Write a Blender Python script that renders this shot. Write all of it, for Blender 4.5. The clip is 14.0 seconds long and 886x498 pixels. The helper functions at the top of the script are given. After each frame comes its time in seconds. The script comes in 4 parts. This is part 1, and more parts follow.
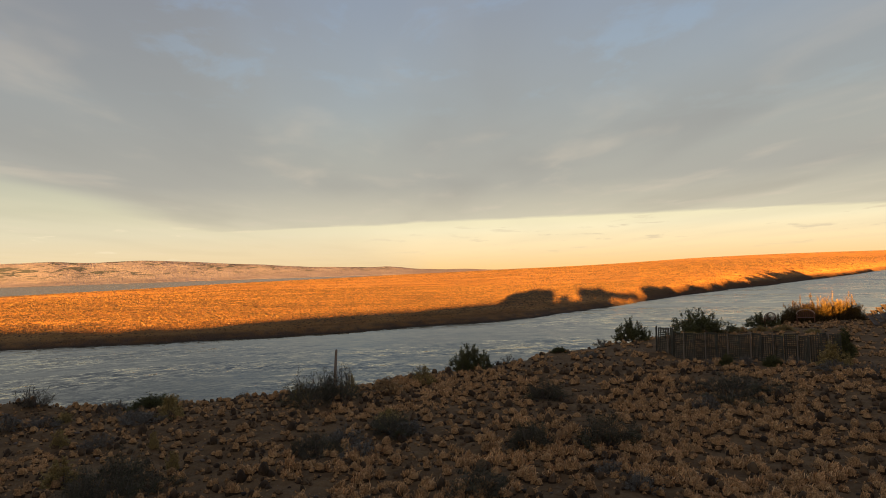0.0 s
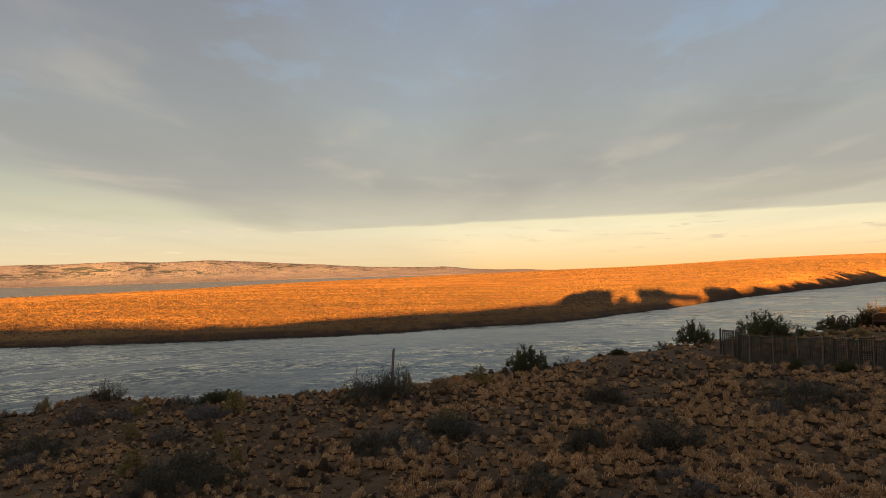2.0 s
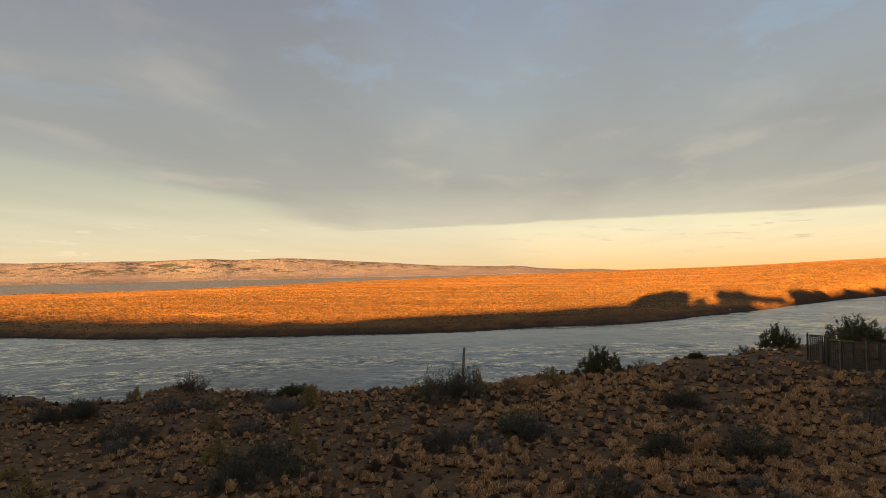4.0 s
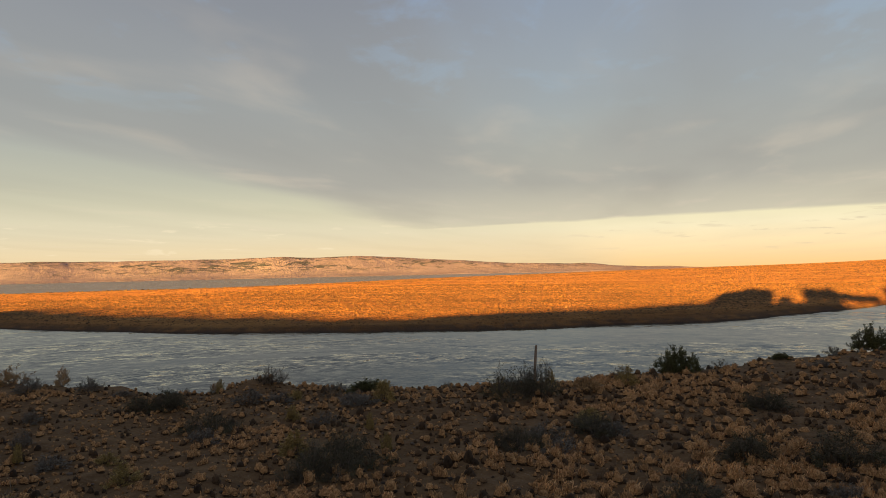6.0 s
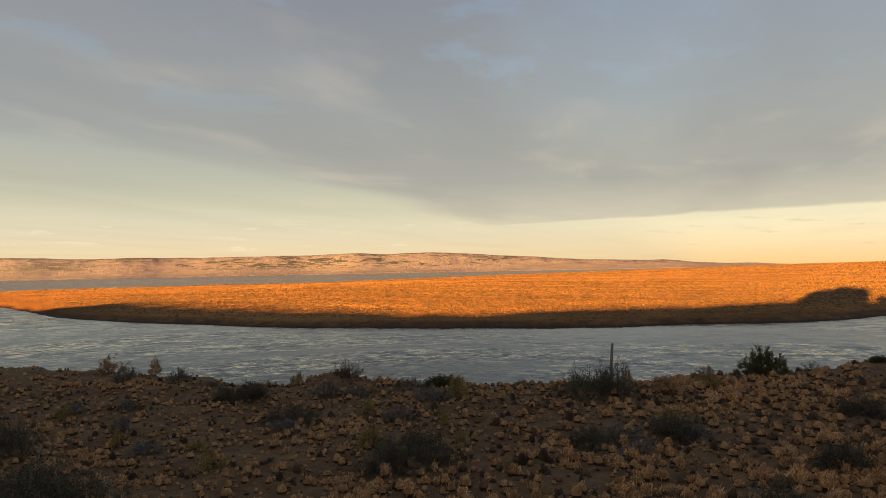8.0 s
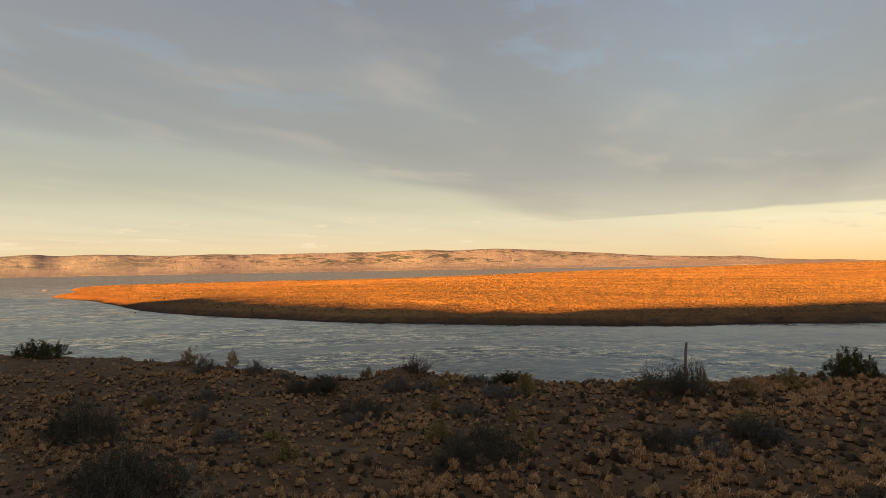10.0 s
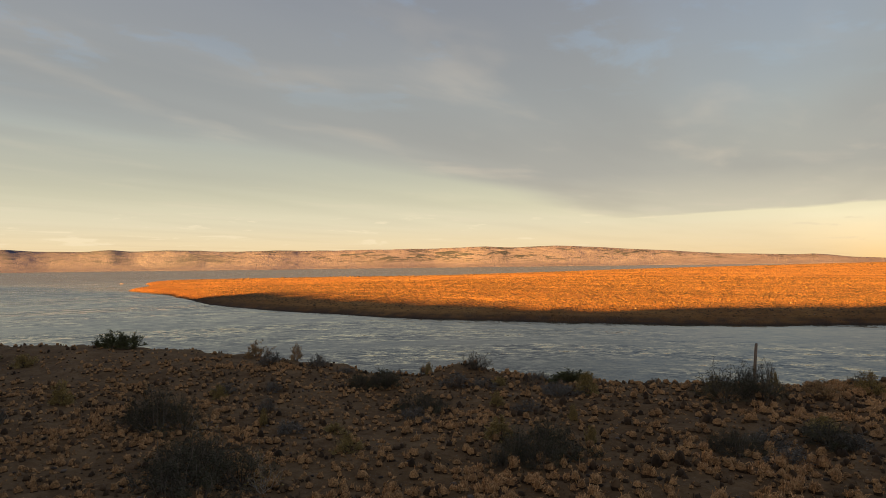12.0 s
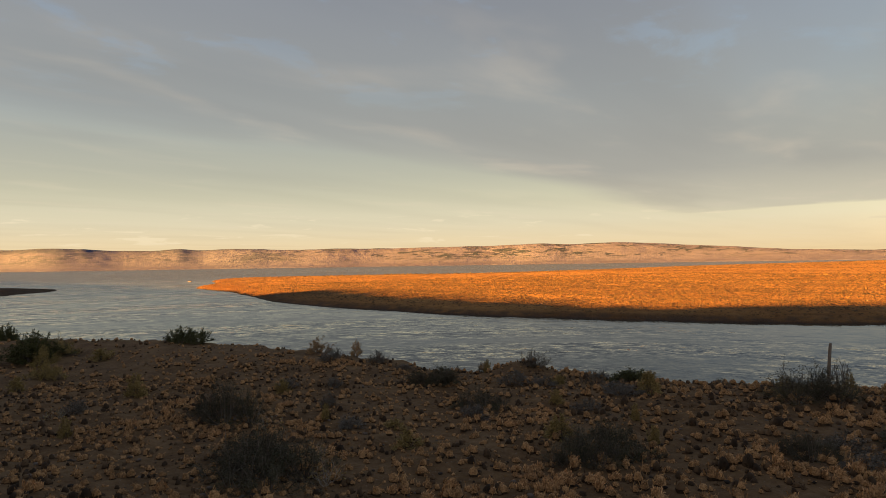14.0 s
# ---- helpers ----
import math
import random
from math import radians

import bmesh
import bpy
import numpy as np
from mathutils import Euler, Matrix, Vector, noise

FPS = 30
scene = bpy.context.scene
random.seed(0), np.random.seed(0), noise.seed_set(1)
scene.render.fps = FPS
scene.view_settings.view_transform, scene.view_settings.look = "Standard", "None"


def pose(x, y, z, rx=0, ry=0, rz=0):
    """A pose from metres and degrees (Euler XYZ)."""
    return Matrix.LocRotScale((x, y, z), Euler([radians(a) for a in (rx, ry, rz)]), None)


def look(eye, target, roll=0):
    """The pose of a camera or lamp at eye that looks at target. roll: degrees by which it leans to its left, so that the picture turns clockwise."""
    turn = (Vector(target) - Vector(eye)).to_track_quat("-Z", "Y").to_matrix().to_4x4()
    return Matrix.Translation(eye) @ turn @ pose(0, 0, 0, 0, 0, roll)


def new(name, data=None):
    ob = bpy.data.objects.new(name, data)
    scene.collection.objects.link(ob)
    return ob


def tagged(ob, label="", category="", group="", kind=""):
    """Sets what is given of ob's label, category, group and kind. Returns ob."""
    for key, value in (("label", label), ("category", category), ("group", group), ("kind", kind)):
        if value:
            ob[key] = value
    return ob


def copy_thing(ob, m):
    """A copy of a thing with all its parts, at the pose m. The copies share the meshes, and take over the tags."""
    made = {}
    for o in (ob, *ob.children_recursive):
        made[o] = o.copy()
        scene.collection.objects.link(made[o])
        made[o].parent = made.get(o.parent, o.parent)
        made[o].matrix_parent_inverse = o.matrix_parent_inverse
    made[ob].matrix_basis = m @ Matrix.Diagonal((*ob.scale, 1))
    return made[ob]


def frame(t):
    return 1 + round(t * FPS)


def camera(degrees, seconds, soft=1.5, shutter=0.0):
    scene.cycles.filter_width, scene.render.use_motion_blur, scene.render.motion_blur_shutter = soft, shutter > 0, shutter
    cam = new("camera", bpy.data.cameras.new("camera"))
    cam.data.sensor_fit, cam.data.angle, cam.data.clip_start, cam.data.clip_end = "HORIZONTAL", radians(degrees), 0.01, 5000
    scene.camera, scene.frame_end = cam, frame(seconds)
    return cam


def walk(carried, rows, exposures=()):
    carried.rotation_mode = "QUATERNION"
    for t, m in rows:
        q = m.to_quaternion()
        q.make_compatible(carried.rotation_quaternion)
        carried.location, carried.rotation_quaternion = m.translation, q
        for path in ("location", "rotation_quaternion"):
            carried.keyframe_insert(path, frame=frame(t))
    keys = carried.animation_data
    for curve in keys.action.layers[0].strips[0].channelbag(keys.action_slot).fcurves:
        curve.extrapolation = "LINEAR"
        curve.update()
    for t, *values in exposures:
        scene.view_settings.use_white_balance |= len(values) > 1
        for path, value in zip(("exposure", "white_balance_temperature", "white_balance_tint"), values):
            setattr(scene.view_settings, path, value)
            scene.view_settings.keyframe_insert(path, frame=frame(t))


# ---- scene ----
# ---- camera and its way: a hand-held turn to the left from the top of the slope
cam = camera(68, 14.0, soft=0.35)
ROWS = [          # seconds, place, turn about x, y and z
    (0, 0.000, 0.000, 4.500, 91.900, 1.772, -0.005),
    (0.5, -0.008, -0.002, 4.500, 91.925, 1.761, 0.998),
    (1, -0.016, -0.005, 4.499, 91.955, 1.677, 2.145),
    (1.5, -0.026, -0.007, 4.499, 91.987, 1.631, 3.421),
    (2, -0.035, -0.009, 4.499, 92.049, 1.624, 4.843),
    (2.5, -0.044, -0.011, 4.499, 92.115, 1.541, 6.261),
    (3, -0.053, -0.013, 4.499, 92.131, 1.357, 7.779),
    (5.5, -0.098, -0.030, 4.500, 92.039, 1.189, 15.581),
    (6, -0.107, -0.034, 4.500, 92.001, 1.193, 17.045),
    (6.5, -0.115, -0.039, 4.500, 91.930, 1.169, 18.609),
    (7, -0.124, -0.045, 4.500, 91.867, 1.054, 20.273),
    (7.5, -0.132, -0.050, 4.500, 91.817, 1.093, 21.863),
    (8, -0.140, -0.056, 4.501, 91.806, 1.044, 23.361),
    (10.5, -0.178, -0.076, 4.499, 91.517, 0.933, 30.457),
    (11, -0.183, -0.080, 4.499, 91.452, 0.857, 31.702),
    (11.5, -0.188, -0.087, 4.500, 91.421, 0.734, 33.049),
    (12, -0.192, -0.095, 4.501, 91.383, 0.665, 34.310),
    (12.5, -0.197, -0.102, 4.502, 91.377, 0.740, 35.533),
    (13, -0.200, -0.107, 4.504, 91.378, 0.671, 36.837),
    (13.5, -0.207, -0.111, 4.504, 91.308, 0.747, 38.062),
    (14, -0.213, -0.115, 4.504, 91.217, 0.850, 39.278),
]
EXPOSURE = 2.65
walk(cam, [(t, pose(x, y, z, rx, ry, rz)) for t, x, y, z, rx, ry, rz in ROWS], exposures=[(0.0, EXPOSURE), (13.0, EXPOSURE), (14.0, EXPOSURE - 0.06)])


# ---- sky and sun ----
world = bpy.data.worlds.new("evening_sky")
scene.world = world
world.use_nodes = True
wt = world.node_tree
wt.nodes.clear()


class Graph:
    """Short ways to set nodes."""

    def __init__(self, tree):
        self.tree = tree

    def node(self, kind):
        return self.tree.nodes.new(kind)

    def put(self, socket, value):
        if isinstance(value, bpy.types.NodeSocket):
            self.tree.links.new(value, socket)
        else:
            socket.default_value = value

    def math(self, op, a, b=0.0, c=0.0, clamp=False):
        n = self.node("ShaderNodeMath")
        n.operation, n.use_clamp = op, clamp
        for socket, value in zip(n.inputs, (a, b, c)):
            self.put(socket, value)
        return n.outputs[0]

    def mix(self, fac, a, b, blend="MIX"):
        n = self.node("ShaderNodeMix")
        n.data_type, n.blend_type = "RGBA", blend
        self.put(n.inputs[0], fac)
        for socket, value in ((n.inputs[6], a), (n.inputs[7], b)):
            self.put(socket, value if isinstance(value, bpy.types.NodeSocket) else (*value, 1.0))
        return n.outputs[2]

    def step(self, value, lo, hi, a=0.0, b=1.0):
        n = self.node("ShaderNodeMapRange")
        n.interpolation_type = "SMOOTHSTEP"
        for socket, v in zip(n.inputs, (value, lo, hi, a, b)):
            self.put(socket, v)
        return n.outputs[0]

    def noise(self, vector, scale, detail=4.0, rough=0.5, warp=0.0):
        n = self.node("ShaderNodeTexNoise")
        if vector is not None:
            self.put(n.inputs["Vector"], vector)
        for key, v in (("Scale", scale), ("Detail", detail), ("Roughness", rough), ("Distortion", warp)):
            n.inputs[key].default_value = v
        return n.outputs["Fac"]

    def ramp(self, fac, stops):
        n = self.node("ShaderNodeValToRGB")
        e = n.color_ramp.elements
        while len(e) < len(stops):
            e.new(0.5)
        for el, (at, colour) in zip(e, stops):
            el.position, el.color = at, (*colour, 1.0)
        self.put(n.inputs[0], fac)
        return n.outputs[0]

    def scaled(self, vector, scale):
        n = self.node("ShaderNodeMapping")
        self.put(n.inputs["Vector"], vector)
        n.inputs["Scale"].default_value = scale
        return n.outputs[0]


SKY = 0.174         # the exposure is more than two stops up
w = Graph(wt)
where = w.node("ShaderNodeTexCoord").outputs["Generated"]
xyz = w.node("ShaderNodeSeparateXYZ")
w.put(xyz.inputs[0], where)
dx, dy, dz = xyz.outputs
nishita = w.node("ShaderNodeTexSky")
nishita.sky_type, nishita.sun_disc, nishita.sun_elevation, nishita.sun_rotation = "NISHITA", False, radians(3.4), radians(190.5)
nishita.air_density, nishita.dust_density = 1.3, 2.0
height = w.math("MAXIMUM", dz, 0.0)
# clear air: yellow over the horizon, blue above
clear = w.ramp(height, [(0.0, (0.98, 0.62, 0.25)), (0.03, (0.94, 0.735, 0.43)), (0.06, (0.83, 0.755, 0.53)), (0.1, (0.63, 0.62, 0.44)), (0.16, (0.43, 0.45, 0.38)), (0.25, (0.265, 0.345, 0.435)), (0.4, (0.215, 0.30, 0.455)), (0.8, (0.12, 0.17, 0.28))])
clear = w.mix(0.05, clear, nishita.outputs[0])
# a layer of cloud, thick ahead and to the right, thin to the left, streaked along the line of sight
flat = w.math("ADD", height, 0.012)
px, py = w.math("DIVIDE", dx, flat), w.math("DIVIDE", dy, flat)
plane = w.node("ShaderNodeCombineXYZ")
for socket, v in zip(plane.inputs, (px, py, 0.0)):
    w.put(socket, v)
plane = plane.outputs[0]
streak = w.noise(w.scaled(plane, (0.62, 0.17, 1)), 1.0, 4.0, 0.45, 0.25)
broad = w.noise(w.scaled(plane, (0.36, 0.13, 1)), 1.0, 3.0, 0.5, 0.3)
fine = w.noise(w.scaled(plane, (1.3, 0.6, 1)), 1.0, 4.0, 0.5, 0.3)
ragged = w.math("ADD", w.math("MULTIPLY_ADD", px, 0.2, py), w.math("MULTIPLY_ADD", fine, 0.9, -0.45))
edge = w.step(ragged, 11.95, 11.1)
left = w.step(w.math("ADD", px, w.math("MULTIPLY_ADD", streak, 1.4, -0.7)), -5.5, -3.0)
mass = w.math("MULTIPLY_ADD", broad, 0.8, w.math("MULTIPLY_ADD", streak, 0.8, -0.3), clamp=True)
deck = w.math("MULTIPLY", w.math("MULTIPLY", edge, left), w.step(mass, 0.30, 0.60, w.step(height, 0.08, 0.3, 0.97, 0.66), 1.0))
mottle = w.noise(w.scaled(plane, (1.7, 1.2, 1)), 1.0, 6.0, 0.6, 0.3)
holes = w.math("MULTIPLY", w.step(mottle, 0.52, 0.66), w.step(height, 0.16, 0.34, 0.0, 0.5))
deck = w.math("MULTIPLY", deck, w.math("SUBTRACT", 1.0, holes))
veil = w.math("MULTIPLY", w.step(mass, 0.3, 0.7), w.step(height, 0.02, 0.2, 0.12, 0.75))
thin = w.math("MULTIPLY", w.math("SUBTRACT", 1.0, left), w.step(height, 0.0, 0.05, 0.25, 0.55))
strip = w.math("MULTIPLY", w.step(px, 0.5, -4.0), 0.5)
cover = w.math("MAXIMUM", w.math("MAXIMUM", deck, strip), w.math("MAXIMUM", veil, thin))
under = w.ramp(height, [(0.0, (0.72, 0.58, 0.35)), (0.075, (0.585, 0.535, 0.405)), (0.13, (0.40, 0.388, 0.34)), (0.24, (0.333, 0.348, 0.34)), (0.42, (0.242, 0.263, 0.306)), (1.0, (0.15, 0.16, 0.19))])
under = w.mix(w.step(streak, 0.42, 0.7, 0.0, 0.5), under, w.mix(1.0, under, (0.80, 0.80, 0.82), "MULTIPLY"))
under = w.mix(w.math("MULTIPLY", w.step(fine, 0.5, 0.78), w.step(height, 0.5, 0.05, 0.1, 0.4)), under, (0.66, 0.56, 0.44))
sky = w.mix(cover, clear, under)
wisp = w.noise(w.scaled(where, (14.0, 14.0, 120.0)), 1.0, 5.0, 0.55, 0.4)
wisp = w.math("MULTIPLY", w.step(wisp, 0.585, 0.68), w.math("MULTIPLY", w.step(height, 0.015, 0.035), w.step(height, 0.085, 0.06)))
sky = w.mix(w.math("MULTIPLY", wisp, w.step(dx, 0.0, 0.3, 0.3, 0.45)), sky, w.mix(w.step(dx, -0.5, 0.1), (1.0, 0.84, 0.58), (0.55, 0.45, 0.33)))
# brighter and warmer round the sun, behind the viewer
glow = w.math("POWER", w.math("MAXIMUM", w.math("MULTIPLY_ADD", dx, -0.182, w.math("MULTIPLY", dy, -0.983)), 0.0), 4.0)
sky = w.mix(w.math("MULTIPLY", glow, w.step(height, 0.6, 0.0)), sky, (1.15, 0.72, 0.4))
background = w.node("ShaderNodeBackground")
w.put(background.inputs[0], sky)
background.inputs[1].default_value = SKY
w.put(w.node("ShaderNodeOutputWorld").inputs[0], background.outputs[0])

sun = new("sun", bpy.data.lights.new("sun", "SUN"))
sun.data.energy, sun.data.angle, sun.data.color = 15.0, radians(0.53), (1.0, 0.42, 0.06)
SUN_AZIMUTH, SUN_HEIGHT = 10.5, 3.4          # degrees right of straight ahead to which the shadows point; the sun's height
sun.matrix_world = look((0, 0, 0), (math.sin(radians(SUN_AZIMUTH)), math.cos(radians(SUN_AZIMUTH)), -math.tan(radians(SUN_HEIGHT))))


WATER = -7.5        # the water's level; the near bank's top lies about zero


# ---- materials ----
def surface(name, stops, size=1.0, patch=6.0, rough=0.9, bump=0.4, grain=12.0, island=0.0, hue=None, spec=0.3, across=(1, 1, 1), depth=0.02):
    """A rough natural surface: a ramp of colours over noise at two sizes, with fine relief."""
    m = bpy.data.materials.new(name)
    m.use_nodes = True
    g = Graph(m.node_tree)
    b = m.node_tree.nodes["Principled BSDF"]
    p = g.scaled(g.node("ShaderNodeTexCoord").outputs["Object"], across)
    fac = g.math("MULTIPLY_ADD", g.noise(p, 1.0 / size, 6.0, 0.6), 0.65, g.math("MULTIPLY", g.noise(p, 1.0 / patch, 3.0, 0.5), 0.35))
    if island:
        fac = g.math("MULTIPLY_ADD", g.math("SUBTRACT", g.node("ShaderNodeNewGeometry").outputs["Random Per Island"], 0.5), island, fac)
    fac = g.step(fac, 0.3, 0.7)
    colour = g.ramp(fac, stops)
    if hue:
        colour = g.mix(g.step(g.noise(p, 1.0 / (patch * 0.6), 3.0), 0.45, 0.7, 0.0, 0.8), colour, hue)
    g.put(b.inputs["Base Color"], colour)
    b.inputs["Roughness"].default_value = rough
    b.inputs["Specular IOR Level"].default_value = spec
    if bump:
        n = g.node("ShaderNodeBump")
        n.inputs["Strength"].default_value, n.inputs["Distance"].default_value = bump, depth
        g.put(n.inputs["Height"], g.noise(p, grain, 5.0, 0.65))
        g.put(b.inputs["Normal"], n.outputs[0])
    return m


def land_material():
    """Sandy soil by the viewer, dry scrubland over the river, pale eroded hills beyond the lake with haze blue in their
    colour.
    """
    m = bpy.data.materials.new("dry_ground")
    m.use_nodes = True
    g = Graph(m.node_tree)
    b = m.node_tree.nodes["Principled BSDF"]
    p = g.node("ShaderNodeTexCoord").outputs["Object"]
    xyz = g.node("ShaderNodeSeparateXYZ")
    g.put(xyz.inputs[0], p)
    r = g.math("SQRT", g.math("MULTIPLY_ADD", xyz.outputs[0], xyz.outputs[0], g.math("MULTIPLY", xyz.outputs[1], xyz.outputs[1])))
    soil = g.ramp(g.math("MULTIPLY_ADD", g.noise(p, 0.8, 6.0, 0.62), 0.6, g.math("MULTIPLY", g.noise(p, 6.0, 5.0, 0.7), 0.4)),
                  [(0.3, (0.068, 0.038, 0.018)), (0.5, (0.146, 0.088, 0.043)), (0.72, (0.25, 0.158, 0.08))])
    pebbles = g.step(g.noise(p, 22.0, 2.0, 0.5), 0.66, 0.74)
    soil = g.mix(g.math("MULTIPLY", pebbles, 0.6), soil, (0.30, 0.27, 0.24))
    bands = g.noise(g.scaled(p, (0.006, 0.035, 1)), 1.0, 5.0, 0.6, 0.4)
    strips = g.noise(g.scaled(p, (0.035, 0.09, 1)), 1.0, 5.0, 0.65, 0.5)
    scrub = g.ramp(g.math("MULTIPLY_ADD", g.noise(p, 0.7, 6.0, 0.75), 0.35, g.math("MULTIPLY_ADD", bands, 0.3, g.math("MULTIPLY", strips, 0.35))),
                   [(0.38, (0.17, 0.080, 0.025)), (0.5, (0.34, 0.168, 0.052)), (0.62, (0.54, 0.30, 0.10))])
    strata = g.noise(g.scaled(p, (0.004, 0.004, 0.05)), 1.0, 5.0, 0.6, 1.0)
    # the bluish cast of distance haze is put into the hills' base colour
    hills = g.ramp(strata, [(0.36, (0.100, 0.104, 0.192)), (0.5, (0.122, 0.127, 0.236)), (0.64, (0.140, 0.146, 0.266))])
    # dark plants and the shade of scarps, painted together as tilted marks
    tilted = g.node("ShaderNodeMapping")
    g.put(tilted.inputs["Vector"], p)
    tilted.inputs["Rotation"].default_value = (0.0, 0.16, 0.0)
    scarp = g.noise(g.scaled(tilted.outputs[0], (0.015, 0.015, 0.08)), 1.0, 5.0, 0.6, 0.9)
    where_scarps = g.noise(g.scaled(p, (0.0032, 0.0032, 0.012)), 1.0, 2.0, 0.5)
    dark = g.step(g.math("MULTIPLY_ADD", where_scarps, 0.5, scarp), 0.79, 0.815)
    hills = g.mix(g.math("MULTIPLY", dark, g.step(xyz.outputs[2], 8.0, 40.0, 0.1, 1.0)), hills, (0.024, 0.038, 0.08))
    # shade in the slopes' small folds, painted as darker mottling
    fold_shade = g.step(g.noise(g.scaled(p, (0.022, 0.022, 0.09)), 1.0, 5.0, 0.7, 0.9), 0.5, 0.66)
    hills = g.mix(g.math("MULTIPLY", fold_shade, 0.5), hills, (0.06, 0.067, 0.125))
    # towards the left the painted haze is bluer
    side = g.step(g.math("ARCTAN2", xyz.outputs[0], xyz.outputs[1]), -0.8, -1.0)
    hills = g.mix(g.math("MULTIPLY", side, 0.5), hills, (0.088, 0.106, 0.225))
    # crests to the left get the blue of a farther range, as colour
    crest_haze = g.step(g.math("MULTIPLY_ADD", scarp, 30.0, xyz.outputs[2]), 92.0, 104.0, 0.0, 0.8)
    hills = g.mix(g.math("MULTIPLY", crest_haze, side), hills, (0.05, 0.07, 0.15))
    colour = g.mix(g.step(r, 70.0, 100.0), soil, scrub)
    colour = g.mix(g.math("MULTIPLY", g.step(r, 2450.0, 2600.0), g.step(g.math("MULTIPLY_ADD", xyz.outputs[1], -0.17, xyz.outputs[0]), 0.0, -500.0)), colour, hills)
    shingle = g.math("MULTIPLY", g.step(xyz.outputs[2], WATER + 1.7, WATER + 0.7), g.step(g.noise(p, 0.35, 5.0, 0.7), 0.35, 0.6, 0.35, 0.95))
    colour = g.mix(g.math("MULTIPLY", shingle, g.step(r, 2500.0, 1500.0)), colour, (0.105, 0.066, 0.042))
    marsh = g.math("MULTIPLY", g.step(xyz.outputs[2], WATER + 3.4, WATER + 1.6), g.math("MULTIPLY", g.step(r, 190.0, 260.0), g.step(r, 1500.0, 900.0)))
    colour = g.mix(g.math("MULTIPLY", marsh, 0.85), colour, (0.085, 0.037, 0.015))
    wet = g.step(xyz.outputs[2], WATER + 0.5, WATER + 0.1)
    colour = g.mix(g.math("MULTIPLY", wet, 0.75), colour, (0.05, 0.04, 0.032))
    g.put(b.inputs["Base Color"], colour)
    b.inputs["Roughness"].default_value = 0.95
    b.inputs["Specular IOR Level"].default_value = 0.15
    relief = g.node("ShaderNodeBump")
    relief.inputs["Strength"].default_value, relief.inputs["Distance"].default_value = 0.8, 0.03
    g.put(relief.inputs["Height"], g.noise(p, 14.0, 6.0, 0.7))
    lumps = g.node("ShaderNodeBump")
    lumps.inputs["Strength"].default_value, lumps.inputs["Distance"].default_value = 0.7, 0.16
    g.put(lumps.inputs["Height"], g.noise(p, 3.2, 4.0, 0.6, 0.4))
    g.put(lumps.inputs["Normal"], relief.outputs[0])
    hum = g.node("ShaderNodeBump")
    hum.inputs["Distance"].default_value = 2.0
    g.put(hum.inputs["Strength"], g.step(r, 90.0, 130.0, 0.0, 0.9))
    g.put(hum.inputs["Height"], g.noise(p, 1.4, 4.0, 0.65))
    g.put(hum.inputs["Normal"], lumps.outputs[0])
    far = g.node("ShaderNodeBump")
    far.inputs["Distance"].default_value = 12.0
    g.put(far.inputs["Strength"], g.math("MULTIPLY", g.step(r, 500.0, 1500.0), g.step(r, 3000.0, 2600.0, 0.35, 1.0)))
    g.put(far.inputs["Height"], g.noise(p, 0.035, 4.0, 0.55))
    g.put(far.inputs["Normal"], hum.outputs[0])
    g.put(b.inputs["Normal"], far.outputs[0])
    return m


